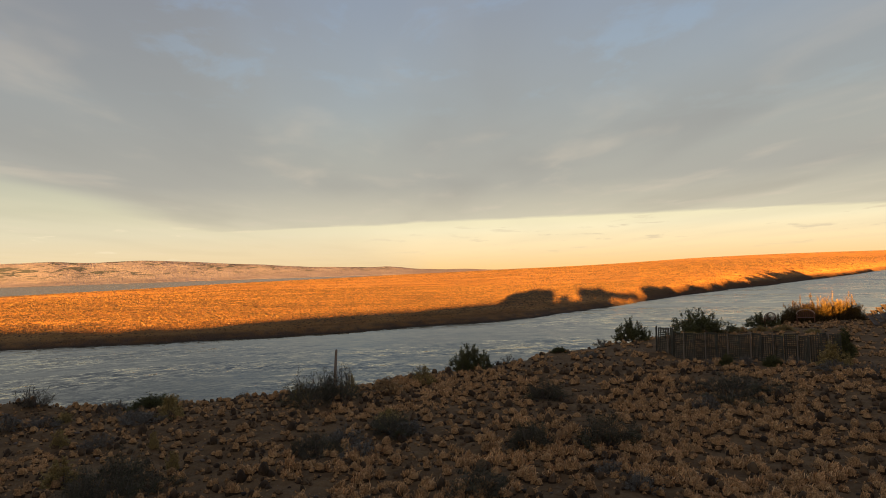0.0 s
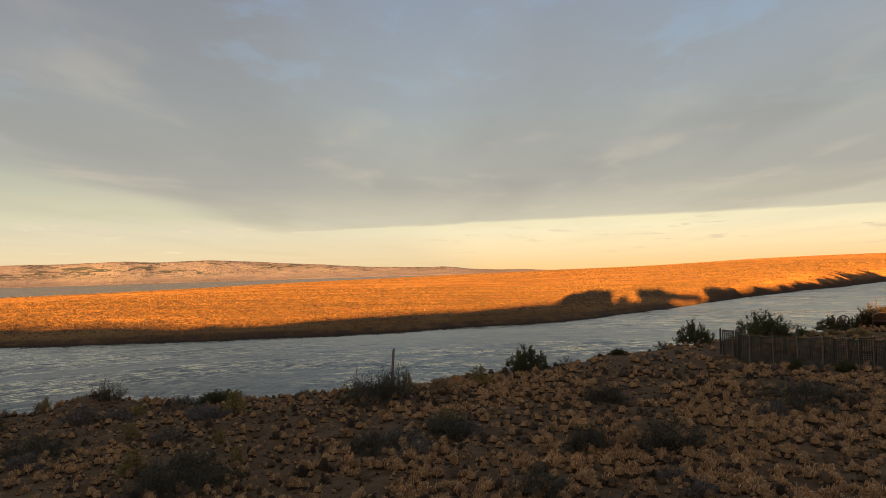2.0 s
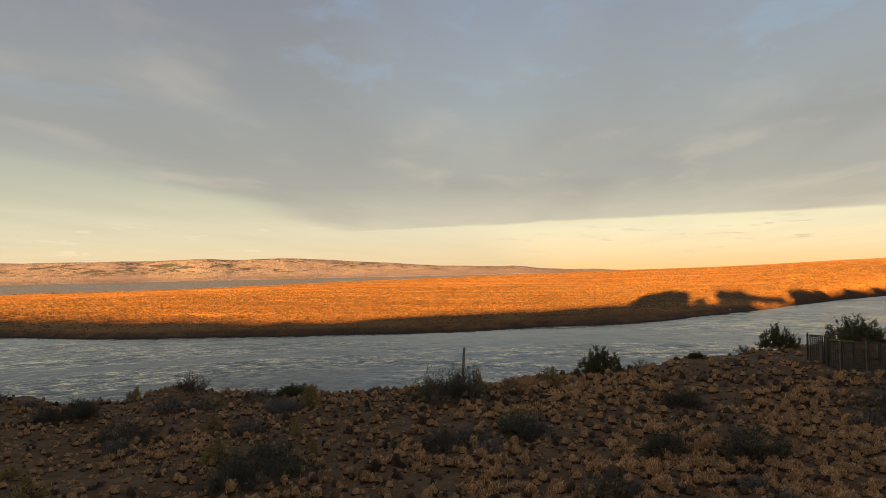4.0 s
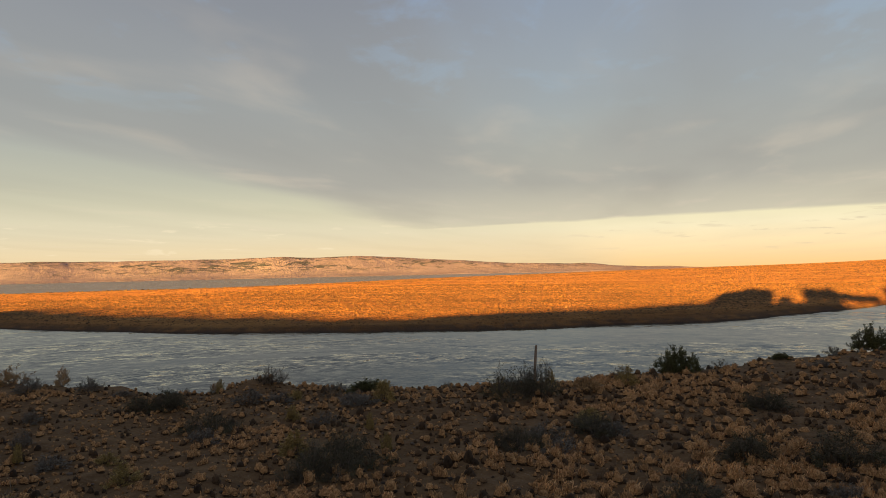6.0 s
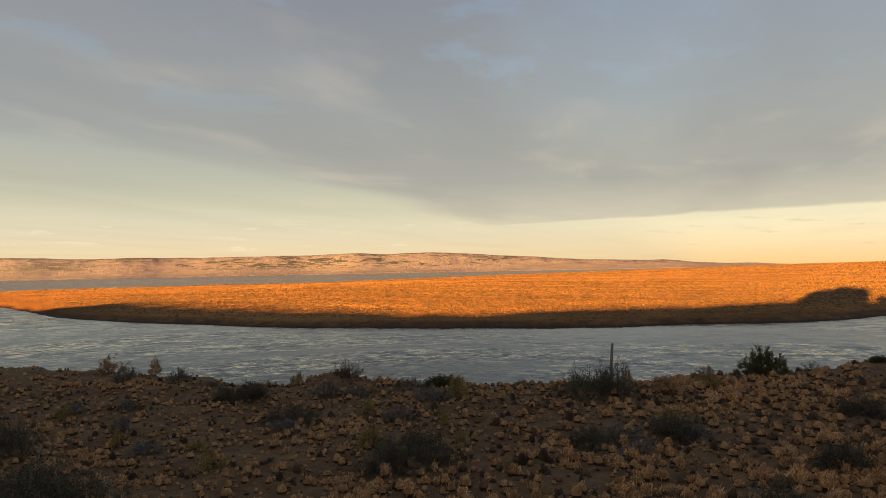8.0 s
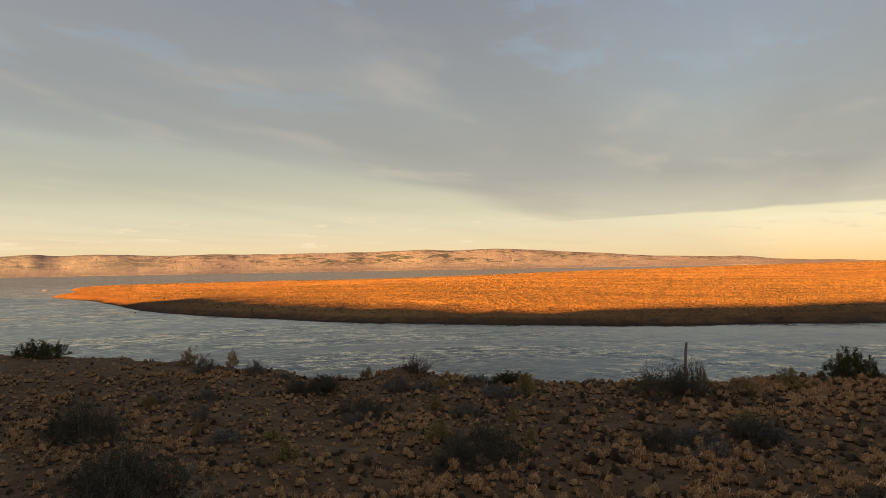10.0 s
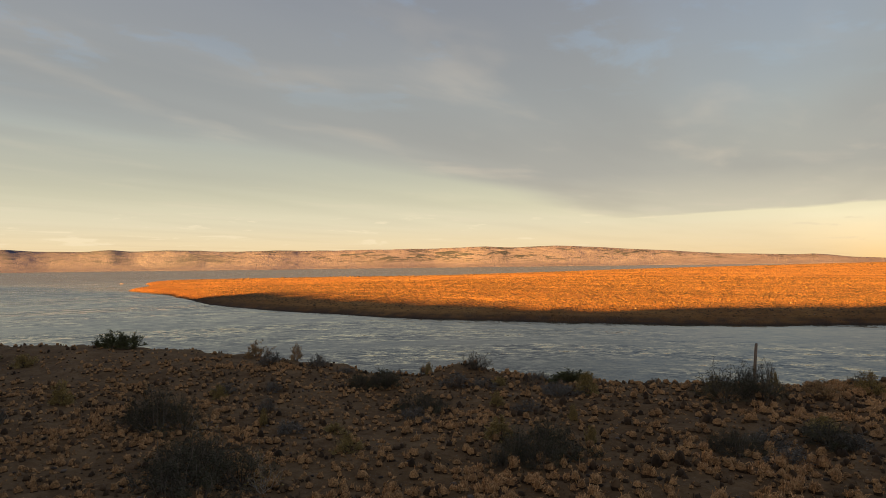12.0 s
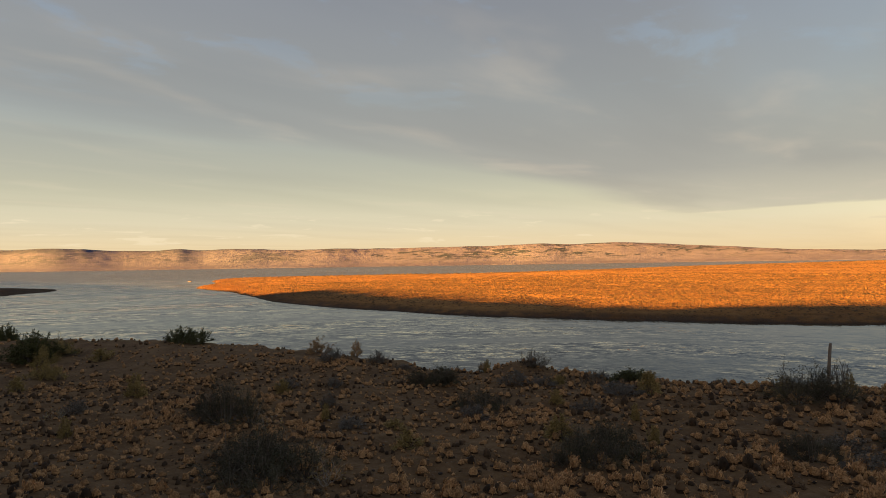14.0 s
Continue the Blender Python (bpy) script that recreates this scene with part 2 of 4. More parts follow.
def water_material():
    m = bpy.data.materials.new("river_water")
    m.use_nodes = True
    g = Graph(m.node_tree)
    b = m.node_tree.nodes["Principled BSDF"]
    p = g.node("ShaderNodeTexCoord").outputs["Object"]
    b.inputs["Base Color"].default_value = (0.052, 0.056, 0.036, 1)
    b.inputs["Roughness"].default_value = 0.08
    b.inputs["IOR"].default_value = 1.33
    xyz = g.node("ShaderNodeSeparateXYZ")
    g.put(xyz.inputs[0], p)
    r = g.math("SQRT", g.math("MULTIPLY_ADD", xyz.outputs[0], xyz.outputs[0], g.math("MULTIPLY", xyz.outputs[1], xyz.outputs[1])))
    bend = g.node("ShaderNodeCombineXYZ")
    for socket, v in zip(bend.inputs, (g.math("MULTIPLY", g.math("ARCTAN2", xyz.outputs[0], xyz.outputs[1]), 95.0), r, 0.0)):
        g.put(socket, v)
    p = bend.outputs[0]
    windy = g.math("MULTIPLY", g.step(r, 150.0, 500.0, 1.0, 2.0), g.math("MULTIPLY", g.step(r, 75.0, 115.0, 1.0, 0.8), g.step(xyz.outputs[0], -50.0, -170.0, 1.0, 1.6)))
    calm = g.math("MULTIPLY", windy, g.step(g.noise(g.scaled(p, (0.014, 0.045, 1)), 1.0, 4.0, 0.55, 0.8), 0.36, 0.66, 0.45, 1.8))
    slope = None
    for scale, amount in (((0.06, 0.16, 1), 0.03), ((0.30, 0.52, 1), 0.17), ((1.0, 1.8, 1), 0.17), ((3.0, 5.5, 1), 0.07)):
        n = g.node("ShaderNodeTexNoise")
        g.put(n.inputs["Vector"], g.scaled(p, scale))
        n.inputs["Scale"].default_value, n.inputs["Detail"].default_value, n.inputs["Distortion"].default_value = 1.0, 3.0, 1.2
        v = g.node("ShaderNodeVectorMath")
        v.operation = "MULTIPLY_ADD"
        g.put(v.inputs[0], n.outputs["Color"])
        v.inputs[1].default_value, v.inputs[2].default_value = (amount, amount * 1.6, 0), (-amount / 2, -amount * 0.8, 0)
        if slope is None:
            slope = v.outputs[0]
        else:
            add = g.node("ShaderNodeVectorMath")
            g.put(add.inputs[0], slope)
            g.put(add.inputs[1], v.outputs[0])
            slope = add.outputs[0]
    tilt = g.node("ShaderNodeVectorMath")
    tilt.operation = "SCALE"
    g.put(tilt.inputs[0], slope)
    g.put(tilt.inputs["Scale"], calm)
    # a tilt put into the normals so the water mirrors higher sky; on the lake it also turns towards the origin
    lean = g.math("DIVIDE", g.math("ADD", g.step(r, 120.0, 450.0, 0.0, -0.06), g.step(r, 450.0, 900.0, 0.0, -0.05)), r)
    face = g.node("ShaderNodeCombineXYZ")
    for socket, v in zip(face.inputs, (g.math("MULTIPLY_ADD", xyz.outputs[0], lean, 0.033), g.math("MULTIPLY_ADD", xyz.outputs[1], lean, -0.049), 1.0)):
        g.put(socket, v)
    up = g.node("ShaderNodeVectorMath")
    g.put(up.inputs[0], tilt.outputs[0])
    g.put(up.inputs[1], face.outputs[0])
    unit = g.node("ShaderNodeVectorMath")
    unit.operation = "NORMALIZE"
    g.put(unit.inputs[0], up.outputs[0])
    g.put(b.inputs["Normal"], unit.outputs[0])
    return m


M_LAND = land_material()
M_WATER = water_material()
M_STRAW = surface("dry_grass", [(0.0, (0.28, 0.147, 0.064)), (0.5, (0.71, 0.39, 0.172)), (1.0, (0.95, 0.62, 0.31))], 0.22, 2.0, 0.8, 0, island=0.35, hue=(0.36, 0.21, 0.11))
M_SHAG = surface("tussock_heart", [(0.0, (0.08, 0.044, 0.020)), (0.5, (0.33, 0.184, 0.080)), (1.0, (0.66, 0.395, 0.18))], 0.03, 0.3, 0.95, 0.8, 30.0, depth=0.03)
M_WITHERED = surface("withered_grass", [(0.0, (0.18, 0.10, 0.045)), (0.5, (0.47, 0.26, 0.108)), (1.0, (0.80, 0.48, 0.205))], 0.3, 2.0, 0.85, 0, island=0.3)
# dead thatch, darkened further to carry the shade at a tussock's foot
M_THATCH_SHADE = surface("tussock_base_shade", [(0.0, (0.02, 0.012, 0.006)), (0.5, (0.048, 0.029, 0.015)), (1.0, (0.10, 0.063, 0.033))], 0.06, 1.0, 0.95, 0)
M_DEAD = surface("dead_grass", [(0.0, (0.03, 0.019, 0.011)), (0.5, (0.075, 0.047, 0.026)), (1.0, (0.16, 0.10, 0.052))], 0.2, 2.0, 0.9, 0, island=0.3)
M_SCRUB = surface("far_scrub", [(0.0, (0.045, 0.025, 0.009)), (0.5, (0.095, 0.054, 0.019)), (1.0, (0.165, 0.095, 0.034))], 3.0, 40.0, 0.9, 0, island=0.35)
M_BRUSH = surface("far_dark_brush", [(0.0, (0.03, 0.02, 0.01)), (0.5, (0.06, 0.04, 0.02)), (1.0, (0.1, 0.066, 0.032))], 3.0, 40.0, 0.9, 0, island=0.5)
M_TWIG = surface("grey_twigs", [(0.0, (0.07, 0.055, 0.043)), (0.5, (0.135, 0.11, 0.088)), (1.0, (0.22, 0.185, 0.15))], 0.1, 1.0, 0.85, 0, island=0.4)
M_PALE = surface("dead_twigs", [(0.0, (0.20, 0.17, 0.14)), (0.5, (0.32, 0.28, 0.23)), (1.0, (0.45, 0.40, 0.34))], 0.1, 1.0, 0.85, 0, island=0.4)
M_DARK = surface("dark_leaves", [(0.0, (0.042, 0.038, 0.025)), (0.5, (0.09, 0.082, 0.055)), (1.0, (0.17, 0.152, 0.108))], 0.2, 0.6, 0.7, 0, island=0.22, spec=0.08, hue=(0.07, 0.077, 0.036))
M_GREEN = surface("green_leaves", [(0.0, (0.045, 0.048, 0.018)), (0.5, (0.088, 0.092, 0.036)), (1.0, (0.15, 0.15, 0.062))], 0.12, 0.6, 0.6, 0, island=0.35, spec=0.08)
M_GREY = surface("grey_leaves", [(0.0, (0.09, 0.082, 0.07)), (0.5, (0.16, 0.147, 0.127)), (1.0, (0.26, 0.242, 0.21))], 0.12, 0.6, 0.8, 0, island=0.35, spec=0.08)
M_YELLOW = surface("yellow_leaves", [(0.0, (0.19, 0.142, 0.05)), (0.5, (0.33, 0.248, 0.092)), (1.0, (0.48, 0.365, 0.155))], 0.12, 0.6, 0.7, 0, island=0.35, spec=0.08)
M_RUST = surface("rusty_leaves", [(0.0, (0.19, 0.118, 0.055)), (0.5, (0.38, 0.245, 0.118)), (1.0, (0.60, 0.40, 0.20))], 0.12, 0.6, 0.8, 0, island=0.35, spec=0.08)
M_GOLD = surface("ripe_shrub_leaves", [(0.0, (0.035, 0.024, 0.009)), (0.5, (0.074, 0.052, 0.019)), (1.0, (0.135, 0.096, 0.036))], 0.12, 0.6, 0.7, 0, island=0.6, spec=0.05)
M_STONE = surface("stones", [(0.0, (0.025, 0.019, 0.015)), (0.5, (0.06, 0.046, 0.036)), (1.0, (0.15, 0.12, 0.1))], 0.2, 1.0, 0.9, 0.5, 30.0, island=0.5)
M_PEBBLE = surface("pale_stones", [(0.0, (0.12, 0.10, 0.08)), (0.5, (0.2, 0.17, 0.14)), (1.0, (0.36, 0.32, 0.27))], 0.5, 4.0, 0.9, 0, island=0.5)
M_POST = surface("weathered_post", [(0.0, (0.13, 0.105, 0.085)), (0.5, (0.24, 0.20, 0.165)), (1.0, (0.36, 0.31, 0.26))], 0.08, 0.5, 0.85, 0.6, 40.0, across=(1, 1, 0.12), depth=0.01)
M_SLAT = surface("old_fence_wood", [(0.0, (0.03, 0.031, 0.024)), (0.5, (0.066, 0.064, 0.05)), (1.0, (0.12, 0.112, 0.09))], 0.08, 0.6, 0.85, 0.4, 40.0, across=(1, 1, 0.2), depth=0.006)
M_RED = surface("reddish_chair_wood", [(0.0, (0.08, 0.03, 0.02)), (0.5, (0.14, 0.058, 0.036)), (1.0, (0.21, 0.1, 0.065))], 0.1, 0.6, 0.6, 0.3, 30.0, across=(1, 1, 0.3), depth=0.004)
M_TREAD = surface("dark_step_boards", [(0.0, (0.06, 0.048, 0.04)), (0.5, (0.11, 0.09, 0.075)), (1.0, (0.18, 0.15, 0.125))], 0.1, 0.8, 0.7, 0.4, 30.0, across=(0.2, 1, 1), depth=0.004)
M_BARK = surface("bark", [(0.0, (0.06, 0.05, 0.04)), (0.5, (0.12, 0.10, 0.08)), (1.0, (0.19, 0.16, 0.13))], 0.1, 1.0, 0.9, 0.8, 15.0, across=(1, 1, 0.3))
# ---- the shape of the land ----


def smooth(a, b, v):
    s = np.clip((v - a) / (b - a), 0.0, 1.0)
    return s * s * (3 - 2 * s)


def lattice(ix, iy, seed):
    """A random number from 0 to 1 for each whole-numbered place."""
    n = (ix.astype(np.int64) * 374761393 + iy.astype(np.int64) * 668265263 + seed * 974634721) & 0xFFFFFFFF
    n = ((n ^ (n >> 13)) * 1274126177) & 0xFFFFFFFF
    return ((n ^ (n >> 16)) & 0xFFFFFF) / float(0xFFFFFF)


def vnoise(x, y, seed=0):
    """Smooth noise from -1 to 1 with features about one unit wide."""
    x, y = np.asarray(x, float), np.asarray(y, float)
    fx, fy = np.floor(x), np.floor(y)
    u, v = x - fx, y - fy
    u, v = u * u * (3 - 2 * u), v * v * (3 - 2 * v)
    a, b = lattice(fx, fy, seed), lattice(fx + 1, fy, seed)
    c, d = lattice(fx, fy + 1, seed), lattice(fx + 1, fy + 1, seed)
    return 2 * ((a + (b - a) * u) * (1 - v) + (c + (d - c) * u) * v) - 1


def fractal(x, y, seed=0, octaves=4):
    total, size = 0.0, 1.0
    for k in range(octaves):
        total = total + vnoise(x / size + 17.3 * k, y / size - 9.1 * k, seed + k) * size
        size *= 0.5
    return total / 1.9


def rounded(points, times=2):
    """A line with its corners cut."""
    p = np.array(points, float)
    for _ in range(times):
        q, r = 0.75 * p[:-1] + 0.25 * p[1:], 0.25 * p[:-1] + 0.75 * p[1:]
        p = np.vstack([p[:1], np.stack([q, r], 1).reshape(-1, 2), p[-1:]])
    return p


def inside_distance(x, y, ring):
    """How far each place lies inside a closed ring (outside: minus)."""
    x, y = np.asarray(x, float), np.asarray(y, float)
    near = np.full(x.shape, 1e12)
    odd = np.zeros(x.shape, bool)
    for (ax, ay), (bx, by) in zip(ring, np.roll(ring, -1, 0)):
        dx, dy = bx - ax, by - ay
        k = np.clip(((x - ax) * dx + (y - ay) * dy) / (dx * dx + dy * dy + 1e-9), 0, 1)
        near = np.minimum(near, (x - ax - k * dx) ** 2 + (y - ay - k * dy) ** 2)
        if ay != by:
            odd ^= ((ay > y) != (by > y)) & (x < ax + (y - ay) / (by - ay) * dx)
    near = np.sqrt(near)
    return np.where(odd, near, -near)


# the brink of the near bank, with the land behind the viewer; the far land between river and lake
NEAR = np.vstack([rounded([(900, 1120), (300, 350), (120, 140), (60, 78), (41.5, 60.5), (32.5, 53), (20.7, 46.7), (8.4, 37.2), (2, 31.2), (-4.5, 27), (-11, 24.5),
                           (-15.3, 23.7), (-20, 21.8), (-27, 21.5), (-34.4, 21.4), (-41, 18.6), (-49.7, 14.4), (-64, 4), (-112, -12), (-205, 22), (-332, 93), (-392, 155),
                           (-480, 148), (-700, 110), (-1500, 110)]), [(-5000, 100), (-5000, -5000), (5000, -5000), (5000, 4000)]])
FAR = np.vstack([rounded([(-336, 193), (-272, 174), (-214, 149), (-174, 130), (-138, 122), (-113, 119.5), (-86, 119.5), (-62, 122.5), (-42, 126.5), (-22, 134), (-5, 144),
                          (15.5, 152), (41, 184), (55, 201), (92, 250), (170, 334), (351, 537), (800, 1100), (2600, 2700)]), [(5000, 4300), (5000, 6000), (-60, 6000)],
                 rounded([(-60, 4600), (-160, 2600), (-260, 1500), (-350, 980), (-335, 640), (-355, 465), (-400, 420), (-450, 360), (-495, 295), (-430, 265), (-364, 220), (-336, 193)])])


def ridge_height(u):
    """Height of an unseen rise behind the viewer, shaped for the shade it casts, along a line square to the low sun."""
    return 2.95 + 4.8 * smooth(-90, 0, u) + 1.3 * smooth(-130, -230, u) + 0.45 * smooth(-55, -85, u) * smooth(-210, -140, u) + 0.1 * np.clip(u - 24, 0, 140) + 1.8 * smooth(24.6, 27.5, u) - 2.85 * smooth(13.0, 15.2, u) * smooth(25.8, 24.4, u) + 0.35 * vnoise(u / 7.0, u * 0 + 3.0, 77) + 0.2 * vnoise(u / 2.3, u * 0 + 5.0, 78)


RIDGE = -24.0
SA, CA = math.sin(radians(SUN_AZIMUTH)), math.cos(radians(SUN_AZIMUTH))


def land(x, y, fine=True):
    """The ground's height at each place."""
    x, y = np.asarray(x, float), np.asarray(y, float)
    r = np.hypot(x, y)
    bed = np.full(x.shape, WATER - 2.5)
    # near bank
    s = inside_distance(x, y, NEAR) + 0.5 * vnoise(x / 3.0, y / 3.0, 5) + 0.25 * vnoise(x / 1.1, y / 1.1, 6)
    low = smooth(-66, -150, x) * smooth(70, 20, s)
    top = -6.9 * low + 0.22 * fractal(x / 9.0, y / 9.0, 11) + 0.35 * smooth(0.0, 4.5, s) * (1 - low) - 0.35
    top = top + 0.42 * np.exp(-(s / 4.5) ** 2) * smooth(-54, -42, x) * smooth(-17, -21, x) + 0.5 * np.exp(-((x + 15.3) ** 2 + (y - 23.2) ** 2) / 1.6) + 0.3 * np.exp(-(s / 4.5) ** 2) * (0.55 * smooth(-19, -14, x) + 0.45 * smooth(-5, -1, x)) * smooth(24, 14, x)
    along, across = -SA * x - CA * y, CA * x - SA * y       # towards the sun, and square to it
    rise = smooth(9.5, -1.5, np.hypot(x * 0.35, y) * np.where(y > 0, 1, -1)) * 2.9
    # past the ridge, unseen ground keeps the sun's slope and holds the shadow's edge
    rise = rise + np.maximum(ridge_height(across) - 2.9, 0) * smooth(4, -RIDGE, along) + math.tan(radians(SUN_HEIGHT)) * np.clip(along + RIDGE, 0, 160)
    top = top + rise * (1 - low) * (1 - 0.4 * smooth(-208, -238, across))
    near_land = np.where(s > 0, top, top + 0.62 * s)
    # far land, low by the water and rising inland
    d = inside_distance(x, y, FAR) + 1.6 * vnoise(x / 23.0, y / 23.0, 21) * smooth(60, 140, r) + 0.8 * vnoise(x / 7.0, y / 7.0, 22)
    up = np.maximum(d, 0)
    rough = 0.14 * fractal(x / 5.0, y / 5.0, 31, 3) + 0.4 * fractal(x / 60.0, y / 60.0, 33) * smooth(5, 80, up) + 0.2 * vnoise(x / 31.0 + 0.5 * vnoise(x / 40, y / 40, 35), y / 12.0, 34) * smooth(12, 40, up)
    right = smooth(0.16, 0.5, np.arctan2(x, y)) * (y > 0)
    inland = 6.0 * right * (1 - np.exp(-up / 30.0)) + 0.006 * right * np.minimum(up, 1500) + 0.017 * up - 0.0000045 * np.minimum(up, 1500) ** 2
    far_land = np.where(d > 0, WATER + 0.18 * np.minimum(up, 3) + 1.9 * (1 - np.exp(-up / 9.0)) + inland + rough * smooth(0, 4, up), WATER + 0.35 * d)
    far_land = far_land + 26 * smooth(1900, 3600, r) * smooth(0.1, 0.62, np.arctan2(x, y)) * (0.8 + 0.3 * fractal(x / 900.0, y / 900.0, 41))
    # hills beyond the lake
    a = np.degrees(np.arctan2(x, y))
    shore = 2800 / np.cos(np.radians(np.clip(a, -80, -16) + 40)) + 60 * vnoise(a / 5.0, a * 0, 51)
    crest = 106 * (0.42 * smooth(8, -9, a) + 0.58 * smooth(-6, -25, a)) + 5 * vnoise(a / 2.2, a * 0 + 1, 52) + 7 * vnoise(a / 8.0, a * 0 + 2, 53)
    crest = crest + 11 * np.exp(-((a + 61.3) / 1.3) ** 2) - 9 * np.exp(-((a + 62) / 3.5) ** 2) + 5 * np.exp(-((a + 70) / 2.0) ** 2)
    crest = crest * (shore + 760) / 4000.0
    climb = smooth(20, 760, r - shore)
    turn = 0.5 * vnoise(r / 140.0, a / 1.5, 59)
    gully = np.abs(vnoise(a / 1.4 + turn, r / 380.0, 58)) + 0.6 * np.abs(vnoise(a / 0.6 - turn, r / 210.0, 60)) + 0.3 * vnoise(x / 50.0, y / 50.0, 63)
    hill = WATER - 2 + 7 * smooth(-20, 60, r - shore) + crest * climb - (9 * gully - 5) * climb * (1.2 - climb)
    hill = np.where((a < 9) & (a > -150), hill, bed) * 1.0
    z = np.maximum(np.maximum(bed, near_land), np.maximum(np.where(d > -15, far_land, bed), np.where(r > 2650, hill, bed)))
    if fine:
        z = z + (0.09 * vnoise(x / 0.7, y / 0.7, 61) + 0.045 * vnoise(x / 0.3, y / 0.3, 62)) * smooth(90, 40, r) * (s > -2)
    return z


# ---- land and water ----
def mesh_of(name, verts, faces, material, second=None, which=None, third=None):
    """A mesh from arrays of places and of triangles or quads."""
    verts, faces = np.asarray(verts, np.float32), np.asarray(faces, np.int32)
    me = bpy.data.meshes.new(name)
    me.vertices.add(len(verts))
    me.vertices.foreach_set("co", verts.ravel())
    n, k = faces.shape
    me.loops.add(n * k)
    me.loops.foreach_set("vertex_index", faces.ravel())
    me.polygons.add(n)
    me.polygons.foreach_set("loop_start", np.arange(n, dtype=np.int32) * k)
    me.update(calc_edges=True)
    me.validate()
    me.materials.append(material)
    if second:
        me.materials.append(second)
        if third:
            me.materials.append(third)
        me.polygons.foreach_set("material_index", np.asarray(which, np.int32))
    return me


def sheet(radii, angles):
    """Places and quads of a sheet of rings round the origin."""
    r, a = np.meshgrid(radii, angles, indexing="ij")
    x, y = r * np.sin(a), r * np.cos(a)
    m, n = r.shape
    i, j = np.meshgrid(np.arange(m - 1), np.arange(n), indexing="ij")
    jn = (j + 1) % n
    return x, y, np.stack([i * n + j, i * n + jn, (i + 1) * n + jn, (i + 1) * n + j], -1).reshape(-1, 4)[:, ::-1]


angles = np.radians(np.concatenate([np.arange(-84, 46, 0.32), np.arange(46, 276, 2.5)]))
radii = np.concatenate([[0.05, 1.0, 2.0, 3.0, 4.0, 5.0], np.geomspace(6, 2850, 280), np.arange(2870, 4460, 15.0), [4600, 4900]])
gx, gy, quads = sheet(radii, angles)
gz = land(gx, gy)
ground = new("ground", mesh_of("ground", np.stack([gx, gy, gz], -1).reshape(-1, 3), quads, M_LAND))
ground.data.polygons.foreach_set("use_smooth", np.ones(len(ground.data.polygons), bool))
tagged(ground, "dry sandy riverbank, ochre scrubland and eroded hills", "ground", kind="structure")

wx, wy, quads = sheet(np.concatenate([[1.0], np.geomspace(15, 4890, 60)]), np.radians(np.arange(0, 360, 3.0)))
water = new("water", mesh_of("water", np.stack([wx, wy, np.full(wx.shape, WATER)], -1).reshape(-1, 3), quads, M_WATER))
tagged(water, "rippled grey-blue river and lake water in shade", "water", kind="structure")


# ---- grass, scrub and stones ----
import collections
rng = np.random.default_rng(7)


def scattered(template_list, places, turns, sizes, pick, lean=None):
    """Joins copies of templates (places, triangles) into one pair of arrays."""
    vs, fs, base = [], [], 0
    for k, (tv, tf) in enumerate(template_list):
        m = np.where(pick == k)[0]
        if not len(m):
            continue
        c, s = np.cos(turns[m])[:, None], np.sin(turns[m])[:, None]
        sx, sz = sizes[m, :1], sizes[m, 1:]
        v = np.empty((len(m), len(tv), 3), np.float32)
        v[..., 0] = (tv[:, 0] * c - tv[:, 1] * s) * sx + places[m, :1]
        v[..., 1] = (tv[:, 0] * s + tv[:, 1] * c) * sx + places[m, 1:2]
        v[..., 2] = tv[:, 2] * sz + places[m, 2:]
        fs.append((tf[None] + (base + np.arange(len(m)) * len(tv))[:, None, None]).reshape(-1, 3))
        vs.append(v.reshape(-1, 3))
        base += len(m) * len(tv)
    return np.concatenate(vs), np.concatenate(fs)


